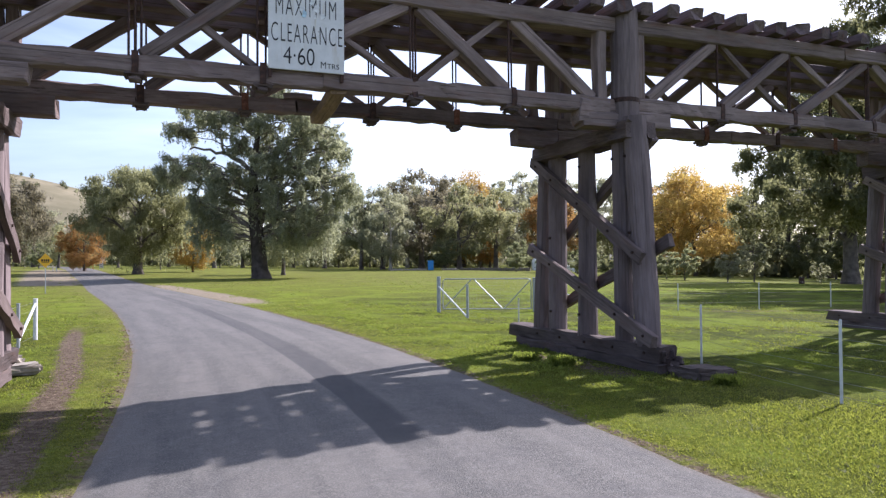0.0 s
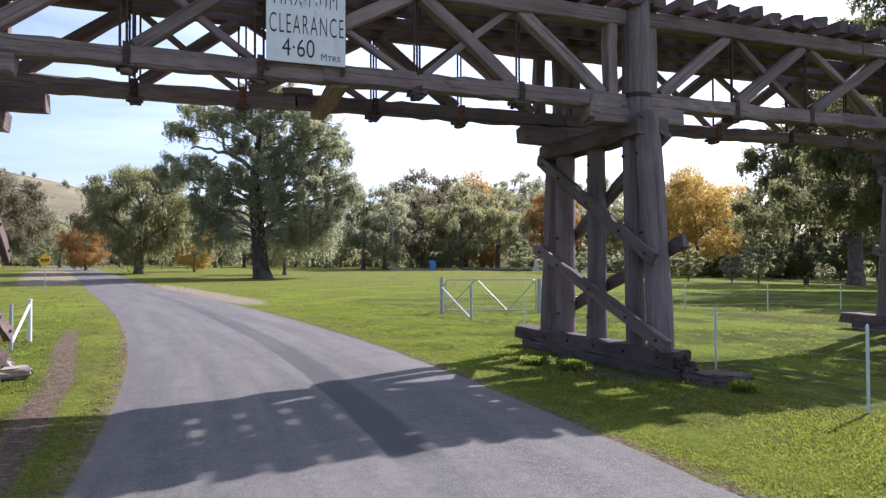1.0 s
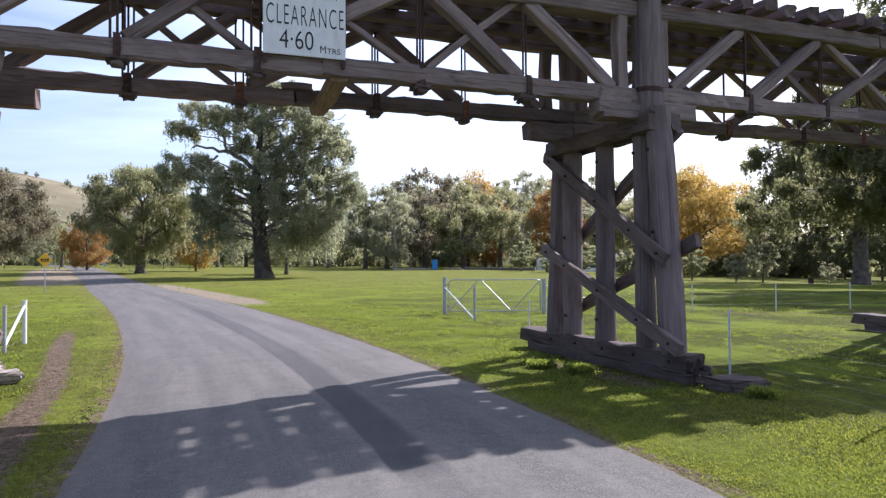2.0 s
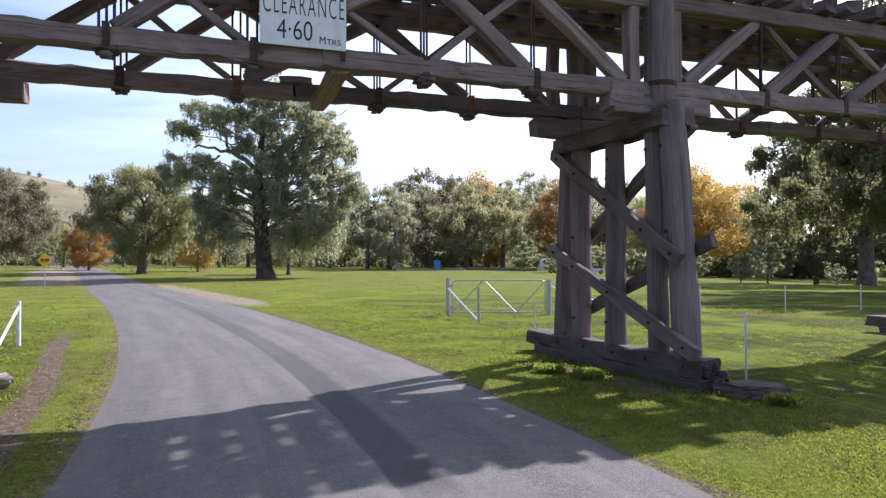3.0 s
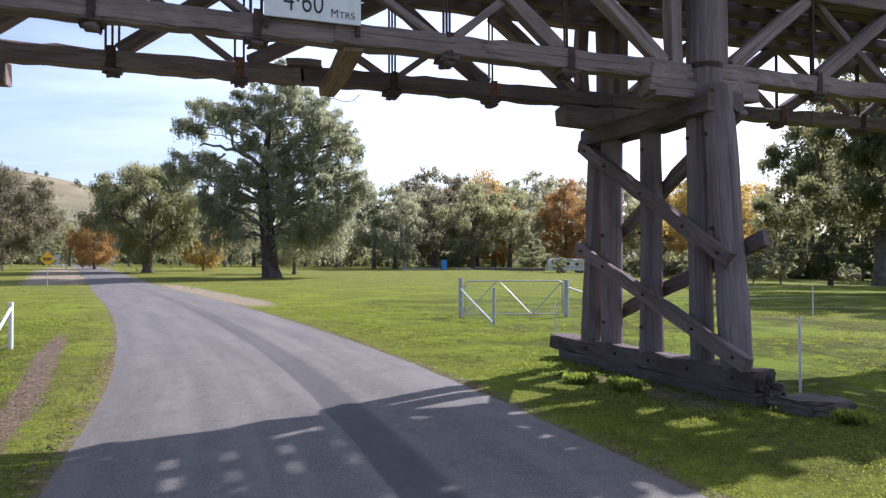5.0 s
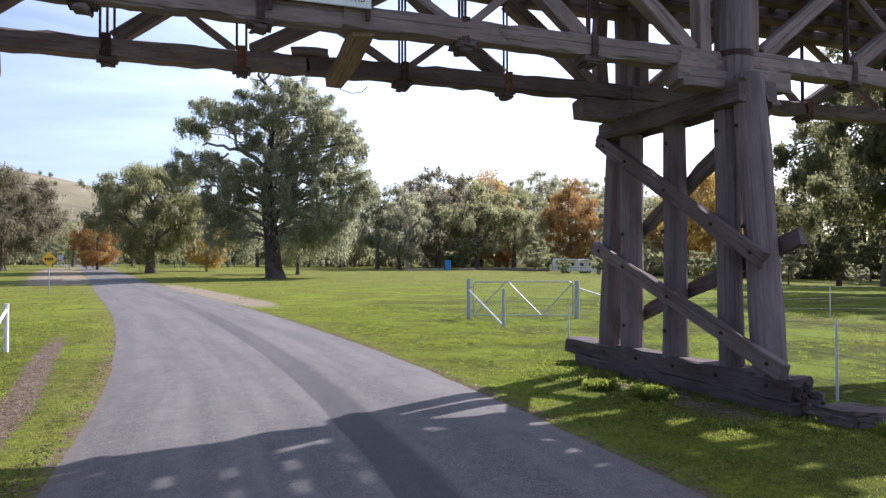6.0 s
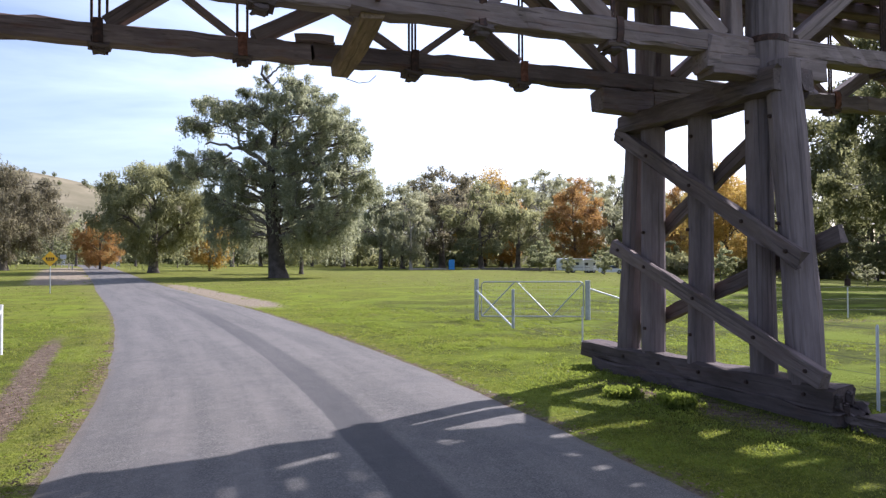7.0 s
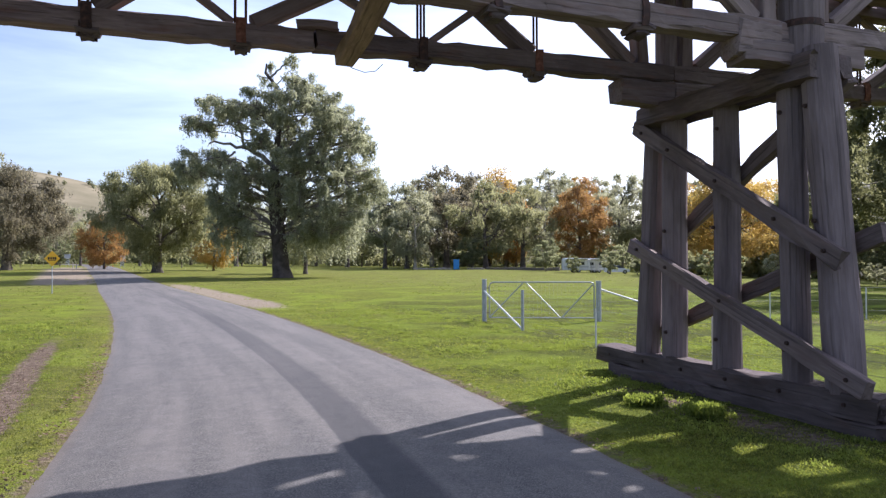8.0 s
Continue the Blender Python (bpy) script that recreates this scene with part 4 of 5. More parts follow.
def make_caravan(x, y, turn, name, length, label):
    z = float(land(np.array(x), np.array(y)))
    c = thing(name, (x, y, z), label, "caravan", turn=turn)
    m = pose(x, y, z, 0, 0, turn)
    h = length / 2
    put_part("body", profile_mesh("body", [(-h, 0.45), (h, 0.45), (h, 1.7), (h - 0.5, 2.5), (-h + 0.3, 2.6), (-h, 2.2)], 2.2, M_CARWHITE, 0.06), m, c)
    for xx in (-h * 0.5, h * 0.4):
        put_part("window", slab(0.9, 0.5, 0.04, M_GLASS, "window", 0.01), m @ pose(xx, -1.09, 1.6), c)
    put_part("door", slab(0.62, 1.7, 0.04, M_SIGNWHITE, "door", 0.01), m @ pose(0, -1.095, 1.4), c)
    put_part("stripe", slab(length * 0.9, 0.12, 0.03, plain("grey_stripe", (0.3, 0.31, 0.34)), "stripe", 0.004), m @ pose(0, -1.098, 1.0), c)
    put_part("awning", slab(length * 0.8, 0.05, 1.9, M_SIGNWHITE, "awning", 0.01), m @ pose(0, -1.95, 2.35, -6, 0, 0), c, "white canvas awning")
    for xx in (-length * 0.36, length * 0.36):
        a, b = m @ Vector((xx, -2.8, 0)), m @ Vector((xx, -2.8, 2.28))
        rod("awning_pole", tuple(a), tuple(b), 0.025, c, M_GALV)
    for xx in (-0.45, 0.45):
        for yy in (-0.95, 0.95):
            wheel(c, m, xx, yy)


make_car(69.8, 110.8, -30)
make_caravan(65.2, 116.8, -22, "caravan", 4.8, "white caravan with an open awning among trees")
make_caravan(69.8, 117.8, -15, "camper_van", 4.2, "white camper van parked beside a caravan")


def make_blue_box():
    x, y = 52.7, 144.2
    z = float(land(np.array(x), np.array(y)))
    b = thing("portable_toilet", (x, y, z), "bright blue portable toilet under the trees", "toilet cabin", turn=-20)
    m = pose(x, y, z, 0, 0, -20)
    put_part("cabin", slab(1.2, 2.0, 1.2, M_BLUE, "cabin", 0.05), m @ pose(0, 0, 1.0), b)
    put_part("door", slab(0.7, 1.75, 0.05, M_BLUE, "door", 0.01), m @ pose(0, -0.61, 0.98), b)
    put_part("roof", slab(1.25, 0.14, 1.25, M_BLUE, "roof", 0.05), m @ pose(0, 0, 2.05), b)


make_blue_box()


def make_low_walls():
    for k, (a, b) in enumerate((((57.6, 139.5), (66.0, 124.0)), ((44.0, 146.0), (51.5, 143.5)), ((54.5, 142.5), (57.5, 140.5)))):
        za = float(land(np.array(a[0]), np.array(a[1])))
        t = thing("low_wall", (*a, za), "low grey-brown stone wall at the camp ground", "wall", "low walls at the camp ground")
        n = 16 if k == 0 else 8
        for i in range(n):
            p, q = [tuple(np.array(a) + (np.array(b) - np.array(a)) * (i + e) / n) for e in (0.02, 0.98)]
            beam("stone", (*p, za + 0.2), (*q, za + 0.2), 0.4, (0.6 if k == 0 else 0.36) + RNG.normal(0, 0.05), t, M_CONCRETE if k == 0 else M_PALECON, wear=0.03, seg=2)


make_low_walls()


def make_bin():
    x, y = 67.4, 61.3
    z = float(land(np.array(x), np.array(y)))
    b = thing("litter_bin", (x, y, z), "dark round litter bin on the grass", "litter bin")
    rod("drum", (x, y, z - 0.02), (x, y, z + 0.72), 0.3, b, M_IRON, sides=16)
    rod("rim", (x, y, z + 0.72), (x, y, z + 0.77), 0.33, b, M_BLACK, sides=16)


make_bin()


# ---- trees ----
def tree_meshes(name, seed, height, width, base, trunk_r, leaves, leaf, leaf_mat, bark, droop=0.5, masses=26, lobes=None, sparse=0.0, clump=0.1):
    """A trunk with limbs, and a crown of leaf sprays gathered into separate masses. base: height where the crown begins."""
    g = np.random.default_rng(seed)
    # centres of the leaf masses, in a lumpy crown
    cen, rad = [], []
    tries = 0
    while len(cen) < masses and tries < 4000:
        tries += 1
        p = g.uniform(-1, 1, 3)
        if lobes is None:
            q = np.linalg.norm(p)
            if q > 1 or q < 0.45 * (1 - sparse):
                continue
            c = np.array([p[0] * width / 2, p[1] * width / 2, base + (height - base) * (0.5 + 0.5 * p[2])])
            c[:2] *= 0.62 + 0.38 * math.sin(math.pi * min(1, max(0.0, (c[2] - base) / (height - base)) * 0.75 + 0.12))
        else:
            k = lobes[tries % len(lobes)]
            if np.linalg.norm(p) > 1:
                continue
            c = np.array([k[0] + p[0] * k[3], k[1] + p[1] * k[3], k[2] + p[2] * k[4]])
        r = width * clump * g.uniform(0.7, 1.4)
        if any(np.linalg.norm((c - o) * (1, 1, 1.3)) < 0.62 * (r + q2) for o, q2 in zip(cen, rad)):
            continue
        cen.append(c)
        rad.append(r)
    V, F, n0 = [], [], 0

    def ball(k):
        q = g.normal(0, 1, (k, 3))
        return q / np.linalg.norm(q, axis=1)[:, None] * g.random(k)[:, None] ** 0.55

    def add(pts, rr, sides):
        nonlocal n0
        v, f = tube(pts, rr, sides)
        V.append(v)
        F.append(f + n0)
        n0 += len(v)
    lean = g.normal(0, 0.03 * height, 2)
    ts = np.linspace(0, 1, 12)
    top = base + (height - base) * 0.62
    trunk = np.stack([lean[0] * ts ** 2 + g.normal(0, trunk_r * 0.16, 12) * ts, lean[1] * ts ** 2 + g.normal(0, trunk_r * 0.16, 12) * ts, ts * top - 0.15], 1)
    tr = trunk_r * (1 - 0.8 * ts ** 1.6) * (1 + 0.5 * np.exp(-ts * 22))
    add(trunk, tr, 12)
    # main limbs, each serving a group of masses
    C = np.array(cen)
    groups = max(3, len(cen) // 9)
    mid_of = C[g.choice(len(C), groups, replace=False)]
    for _ in range(6):
        own = np.argmin(np.linalg.norm(C[:, None] - mid_of[None], axis=2), axis=1)
        mid_of = np.array([C[own == k].mean(0) if (own == k).any() else mid_of[k] for k in range(groups)])
    limbs = []
    for q in mid_of:
        k = min(0.95, max(0.22, (q[2] - 0.55 * np.linalg.norm(q[:2])) / top))
        s = np.array([np.interp(k, ts, trunk[:, i]) for i in range(3)])
        length = np.linalg.norm(q - s)
        u = np.linspace(0, 1, 10)[:, None]
        bend = s * 0.5 + q * 0.5 + np.array([0, 0, 0.18 * length]) + g.normal(0, 0.12 * length, 3)
        line = (1 - u) ** 2 * s + 2 * u * (1 - u) * bend + u ** 2 * q
        line[1:] += np.cumsum(g.normal(0, 0.022 * length, (9, 3)), axis=0) * 0.6
        r0 = min(trunk_r * 0.42, 0.06 + 0.026 * length)
        add(line, np.linspace(r0, r0 * 0.35, 10), 7)
        limbs.append((line, r0))
    P = []
    for c, r, o in zip(cen, rad, own):
        limb, r0 = limbs[o]
        s = limb[g.integers(4, 10)]
        length = np.linalg.norm(c - s)
        u = np.linspace(0, 1, 7)[:, None]
        midp = s * 0.5 + c * 0.5 + np.array([0, 0, 0.2 * length]) + g.normal(0, 0.14 * length, 3)
        line = (1 - u) ** 2 * s + 2 * u * (1 - u) * midp + u ** 2 * c
        line[1:-1] += g.normal(0, 0.02 * length, (5, 3))
        add(line, np.linspace(min(r0 * 0.5, 0.04 + 0.012 * length), 0.025, 7), 4)
        # sub-sprays of one mass
        m = int(8 + 6 * g.random())
        sub = c + ball(m) * r * (1.0, 1.0, 0.68)
        for q in sub[::3]:
            add(np.stack([line[5] * (1 - w) + q * w + np.array([0, 0, 0.08 * r * math.sin(3.1 * w)]) for w in (0, 0.5, 1.0)]), [0.035, 0.02, 0.008], 3)
        cnt = int(leaves / max(1, len(cen)) * (r / (width * clump)) ** 2)
        which = g.integers(m, size=cnt)
        off = ball(cnt) * r * (0.6, 0.6, 0.45)
        body = sub[which] + off
        # hanging strands: leaves strung below one point
        ns = max(3, int(cnt / 26))
        top_s = sub[g.integers(m, size=ns)] + g.normal(0, 1, (ns, 3)) * r * (0.34, 0.34, 0.12)
        reach = g.gamma(2.0, 0.5, ns) * droop * r * 1.15
        pick = g.integers(ns, size=cnt)
        fall = g.random(cnt) * reach[pick]
        hang = top_s[pick] + g.normal(0, 1, (cnt, 3)) * (0.035 * r, 0.035 * r, 0.03 * r)
        hang[:, 2] -= fall
        P.append(np.where((g.random(cnt) < 0.25 + 0.4 * droop)[:, None], hang, body))
    P = np.concatenate(P)
    P = P[P[:, 2] > 0.35]
    k = len(P)
    # each spray of leaves: a narrow leaf-shaped quad, mostly hanging
    ax = g.normal(0, 1, (k, 3))
    ax[:, 2] -= 1.6 * droop
    ax /= np.linalg.norm(ax, axis=1)[:, None]
    sd = np.cross(ax, g.normal(0, 1, (k, 3)))
    sd /= np.linalg.norm(sd, axis=1)[:, None] + 1e-9
    ln = leaf * g.uniform(0.6, 1.5, k)[:, None]
    wd = ln * g.uniform(0.13, 0.28, k)[:, None]
    lv = np.stack([P - ax * ln * 0.5 + sd * wd * 0.9, P + ax * ln * 0.55, P - ax * ln * 0.42 - sd * wd * 0.9], 1).reshape(-1, 3)
    lf = np.arange(3 * k).reshape(-1, 3)
    wood = mesh_from_arrays(name + "_trunk", np.concatenate(V), np.concatenate(F), bark, True)
    crown = mesh_from_arrays(name + "_crown", lv, lf, leaf_mat)
    return wood, crown


def make_tree(name, meshes, x, y, label, category="tree", group="", turn=0.0, scale=1.0, squash=1.0, leaf=None):
    z = float(land(np.array(x), np.array(y)))
    t = thing(name, (x, y, z - 0.05), label, category, group)
    m = pose(x, y, z - 0.05, 0, 0, turn) @ Matrix.Diagonal((scale, scale, scale * squash, 1))
    put_part("trunk", meshes[0], m, t)
    for me in meshes[2:]:
        put_part("branchwork", me, m, t, "pale crooked branches")
    crown = put_part("crown", meshes[1], m, t)
    if leaf:
        crown.material_slots[0].link = "OBJECT"
        crown.material_slots[0].material = leaf
    return t


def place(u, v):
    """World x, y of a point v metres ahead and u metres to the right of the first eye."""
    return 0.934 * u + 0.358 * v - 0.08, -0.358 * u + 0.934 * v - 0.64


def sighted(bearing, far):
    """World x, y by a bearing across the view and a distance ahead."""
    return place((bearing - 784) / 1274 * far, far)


# crown of the old red gum: across, height, half width, half height of each bough's foliage
UPPER_BOUGHS = [(-7.8, 21.2, 1.9, 1.2), (-10.0, 19.0, 1.6, 1.3), (-5.4, 20.7, 1.9, 1.5), (-2.7, 21.0, 1.9, 1.5), (0.0, 22.4, 1.9, 1.3), (2.8, 24.0, 1.8, 1.5),
                (3.8, 21.4, 2.2, 1.8), (0.9, 19.4, 1.8, 1.5), (-2.5, 17.2, 1.9, 1.5), (6.7, 21.0, 1.9, 1.6), (8.4, 18.6, 1.9, 1.9), (9.7, 16.6, 1.6, 1.8),
                (5.8, 18.2, 2.3, 1.9), (1.6, 27.0, 1.4, 0.5), (-1.6, 26.9, 0.9, 0.5), (-2.6, 25.2, 0.5, 0.7)]
MIDDLE_BOUGHS = [(-9.4, 14.6, 2.3, 1.5), (-11.4, 13.2, 1.5, 1.3), (-6.6, 13.8, 1.3, 1.9), (-4.6, 12.8, 1.5, 1.4), (1.5, 15.0, 2.5, 2.4), (4.5, 15.9, 2.2, 2.4),
                 (8.0, 14.2, 2.0, 1.5), (10.6, 12.6, 1.7, 1.5), (11.8, 11.3, 1.2, 1.0), (6.2, 12.4, 2.0, 2.2), (-1.8, 13.6, 1.3, 1.3)]
LOWER_BOUGHS = [(0.9, 10.6, 1.5, 2.8), (3.2, 9.4, 1.6, 3.2), (7.0, 9.2, 2.2, 2.2), (9.0, 8.6, 1.9, 1.9), (5.0, 6.2, 1.9, 2.2), (7.7, 5.8, 2.2, 1.8),
                (-7.4, 9.7, 1.9, 1.7), (-5.4, 8.0, 1.9, 1.9), (-6.7, 6.0, 1.6, 1.6), (-3.1, 5.6, 1.5, 1.4), (-4.4, 10.6, 1.5, 1.3), (3.1, 5.2, 1.3, 1.6)]


def old_gum_meshes(leaf_mat, bark):
    """The great river red gum: a thick dark bole, crooked boughs, and foliage that hangs in curtains below each bough."""
    g = np.random.default_rng(11)
    V, F, n0 = [], [], 0

    def add(pts, rr, sides):
        nonlocal n0
        v, f = tube(pts, rr, sides)
        V.append(v)
        F.append(f + n0)
        n0 += len(v)

    def ball(k):
        q = g.normal(0, 1, (k, 3))
        return q / np.linalg.norm(q, axis=1)[:, None] * g.random(k)[:, None] ** 0.42

    zs = np.array([-0.3, 0.0, 0.5, 1.3, 3.0, 5.0, 8.0, 11.0, 14.0, 17.0, 20.0, 22.5, 24.2, 25.6, 26.8])
    xs = np.array([0.0, 0.0, 0.0, -0.1, -0.2, -0.35, -0.7, -1.0, -0.9, -0.4, -0.1, -0.2, -0.9, -2.0, -1.9])
    rs = np.array([1.7, 1.5, 1.25, 1.1, 0.98, 0.92, 0.88, 0.76, 0.5, 0.36, 0.28, 0.24, 0.22, 0.18, 0.1])
    bole = np.stack([xs + g.normal(0, 0.05, len(zs)), g.normal(0, 0.12, len(zs)), zs], 1)
    bv, bf = tube(bole, rs, 16)
    fork = 1 + 0.07 * np.sin(np.arange(16) * 2.3 + 0.7)
    bv = (bv.reshape(-1, 16, 3) - bole[:, None]) * fork[None, :, None] + bole[:, None]
    wood = mesh_from_arrays("giant_gum_trunk", bv.reshape(-1, 3), bf, bark, True)

    def bough(p, q, r0, r1, crook=0.1):
        p, q = np.asarray(p, float), np.asarray(q, float)
        length = np.linalg.norm(q - p)
        u = np.linspace(0, 1, 11)[:, None]
        mid = 0.5 * (p + q) + np.array([0, 0, 0.22 * length]) + g.normal(0, crook * length, 3)
        line = (1 - u) ** 2 * p + 2 * u * (1 - u) * mid + u ** 2 * q
        line[1:-1] += g.normal(0, 0.022 * length, (9, 3))
        add(line, np.linspace(r0, r1, 11), 8)
        return line

    def on_bole(z):
        return np.array([np.interp(z, zs, bole[:, k]) for k in range(3)])

    # a forked limb at the top, dead limbs on the open sides
    bough(on_bole(25.0), (1.2, 0.5, 27.3), 0.16, 0.05)
    bough(on_bole(14.0), (-8.6, -1.5, 16.6), 0.34, 0.1, 0.04)
    bough((-4.6, -0.8, 16.0), (-5.5, -1.2, 19.6), 0.2, 0.07)
    bough((-5.5, -1.0, 15.6), (-7.4, -1.6, 13.5), 0.16, 0.05)
    bough((4.8, -2.5, 14.0), (9.4, -3.2, 10.3), 0.26, 0.08, 0.03)
    bough(on_bole(6.0), (-6.6, -2.2, 9.2), 0.26, 0.07, 0.04)
    bough(on_bole(9.5), (-3.4, -2.4, 11.3), 0.2, 0.07, 0.04)
    P, W = [], []
    for tier, rows in enumerate((UPPER_BOUGHS, MIDDLE_BOUGHS, LOWER_BOUGHS)):
        for x, z, rx, rz in rows:
            deep = 6.5 * math.sqrt(max(0.06, 1 - (x / 12.5) ** 2 - max(0.0, (z - 13) / 16) ** 2))
            for side in ((0.05,) if z > 25 else (-0.8, -0.3, 0.3, 0.85) if abs(x) < 8 else (-0.7, -0.2, 0.25, 0.7)):
                y = side * deep + g.normal(0, 0.4)
                c0 = np.array([x, y, z])
                start = on_bole(min(24.0, max(5.0, z - 0.28 * math.hypot(x, y) - g.uniform(0, 1.2))))
                line = bough(start, c0 - (0, 0, 0.3 * rz), 0.045 + 0.009 * np.linalg.norm(c0 - start), 0.03, 0.12)
                for _ in range(int(2.5 + 0.95 * rx * rz)):
                    c = c0 + ball(1)[0] * (rx, 0.9 * rx, rz)
                    r = g.uniform(0.55, 1.0) * (0.7 if rx < 1.0 else 1.0)
                    s0 = line[g.integers(6, 11)]
                    add(np.stack([s0, 0.5 * (s0 + c) + (0, 0, 0.2), c]), [0.06, 0.04, 0.015], 4)
                    heads = c + ball(5) * (r, r, 0.55 * r)
                    k = int(215 * r * r)
                    P.append(heads[g.integers(5, size=k)] + ball(k) * (0.6 * r, 0.6 * r, 0.4 * r))
                    W.append(np.full(k, 0.4))
                    # strands that hang from the heads
                    ns = int(7 + 8 * r)
                    tops = heads[g.integers(5, size=ns)] + ball(ns) * (0.55 * r, 0.55 * r, 0.2)
                    reach = g.gamma(2.2, 0.42, ns) * (1.0, 1.35, 1.8)[tier]
                    kk = int(ns * 13)
                    pick = g.integers(ns, size=kk)
                    hang = tops[pick] + g.normal(0, 0.08, (kk, 3))
                    hang[:, 2] -= g.random(kk) * reach[pick]
                    P.append(hang)
                    W.append(np.full(kk, 1.6))
    P, W = np.concatenate(P), np.concatenate(W)
    keep = P[:, 2] > 1.6
    P, W = P[keep], W[keep]
    k = len(P)
    ax = g.normal(0, 1, (k, 3))
    ax[:, 2] -= W
    ax /= np.linalg.norm(ax, axis=1)[:, None]
    sd = np.cross(ax, g.normal(0, 1, (k, 3)))
    sd /= np.linalg.norm(sd, axis=1)[:, None] + 1e-9
    ln = 0.3 * g.uniform(0.6, 1.5, k)[:, None]
    wd = ln * g.uniform(0.13, 0.26, k)[:, None]
    lv = np.stack([P - ax * ln * 0.5 + sd * wd * 0.9, P + ax * ln * 0.55, P - ax * ln * 0.42 - sd * wd * 0.9], 1).reshape(-1, 3)
    limbs = mesh_from_arrays("giant_gum_limbs", np.concatenate(V), np.concatenate(F), M_LIMB, True)
    return wood, mesh_from_arrays("giant_gum_crown", lv, np.arange(3 * k).reshape(-1, 3), leaf_mat), limbs


T_BIG = old_gum_meshes(M_REDGUM, M_REDBARK)
T_GUM = [tree_meshes("gum_a", 21, 18, 15, 1.8, 0.45, 17000, 0.41, M_GUM, M_BARK, 0.55, 42, clump=0.09),
         tree_meshes("gum_b", 22, 20, 13, 3.0, 0.4, 15000, 0.41, M_GUMGREY, M_PALEBARK, 0.65, 38, clump=0.09),
         tree_meshes("gum_c", 23, 16, 16, 1.4, 0.5, 17000, 0.41, M_OLIVE, M_BARK, 0.45, 42, clump=0.09),
         tree_meshes("gum_d", 24, 17, 14, 1.6, 0.45, 16000, 0.41, M_GUMGREY, M_BARK, 0.7, 40, clump=0.09)]
T_LEFT = tree_meshes("road_gum", 31, 16, 19, 2.0, 0.75, 86000, 0.31, M_OLIVE, M_BARK, 0.55, 80, clump=0.085)
T_GOLD = tree_meshes("gold_tree", 41, 15, 13, 1.0, 0.3, 40000, 0.33, M_GOLD, M_BARK, 0.25, 70, clump=0.12)
T_RUST = tree_meshes("rust_tree", 42, 17, 11, 1.0, 0.3, 34000, 0.33, M_RUST, M_BARK, 0.25, 70, clump=0.13)
T_SHRUB = tree_meshes("small_olive", 51, 4.6, 3.6, 0.8, 0.09, 5600, 0.22, M_SAGE, M_BARK, 0.4, 26, clump=0.11)
SPREAD = [(-9.0, 0, 12.5, 2.2, 2.0), (-6.5, 1, 15.5, 2.6, 2.2), (-4.5, -1, 19.5, 2.4, 2.2), (-2, 1, 24, 2.4, 2.0), (1, 0, 27.5, 2.6, 1.6), (4, 1, 22, 3.2, 2.6), (0, -2, 17, 3.2, 2.8), (5, -1, 14.5, 3.0, 2.4),
          (-5, -3, 10, 2.8, 2.2), (-8.5, 2, 8, 2.4, 2.0), (0, 3, 11, 3.0, 2.4), (7, 0, 18, 2.8, 2.6), (7.5, 2, 10, 2.6, 2.4), (-1.5, -3, 7.5, 2.4, 1.6), (9.5, 0, 13.5, 2.2, 2.2)]
# this crown's leaf colour carries the shade of its backlit side
T_RIGHT = tree_meshes("tall_gum", 61, 29, 24, 3.2, 0.72, 70000, 0.4, M_SHADELEAF, M_BARK, 0.5, 84, SPREAD, clump=0.062)

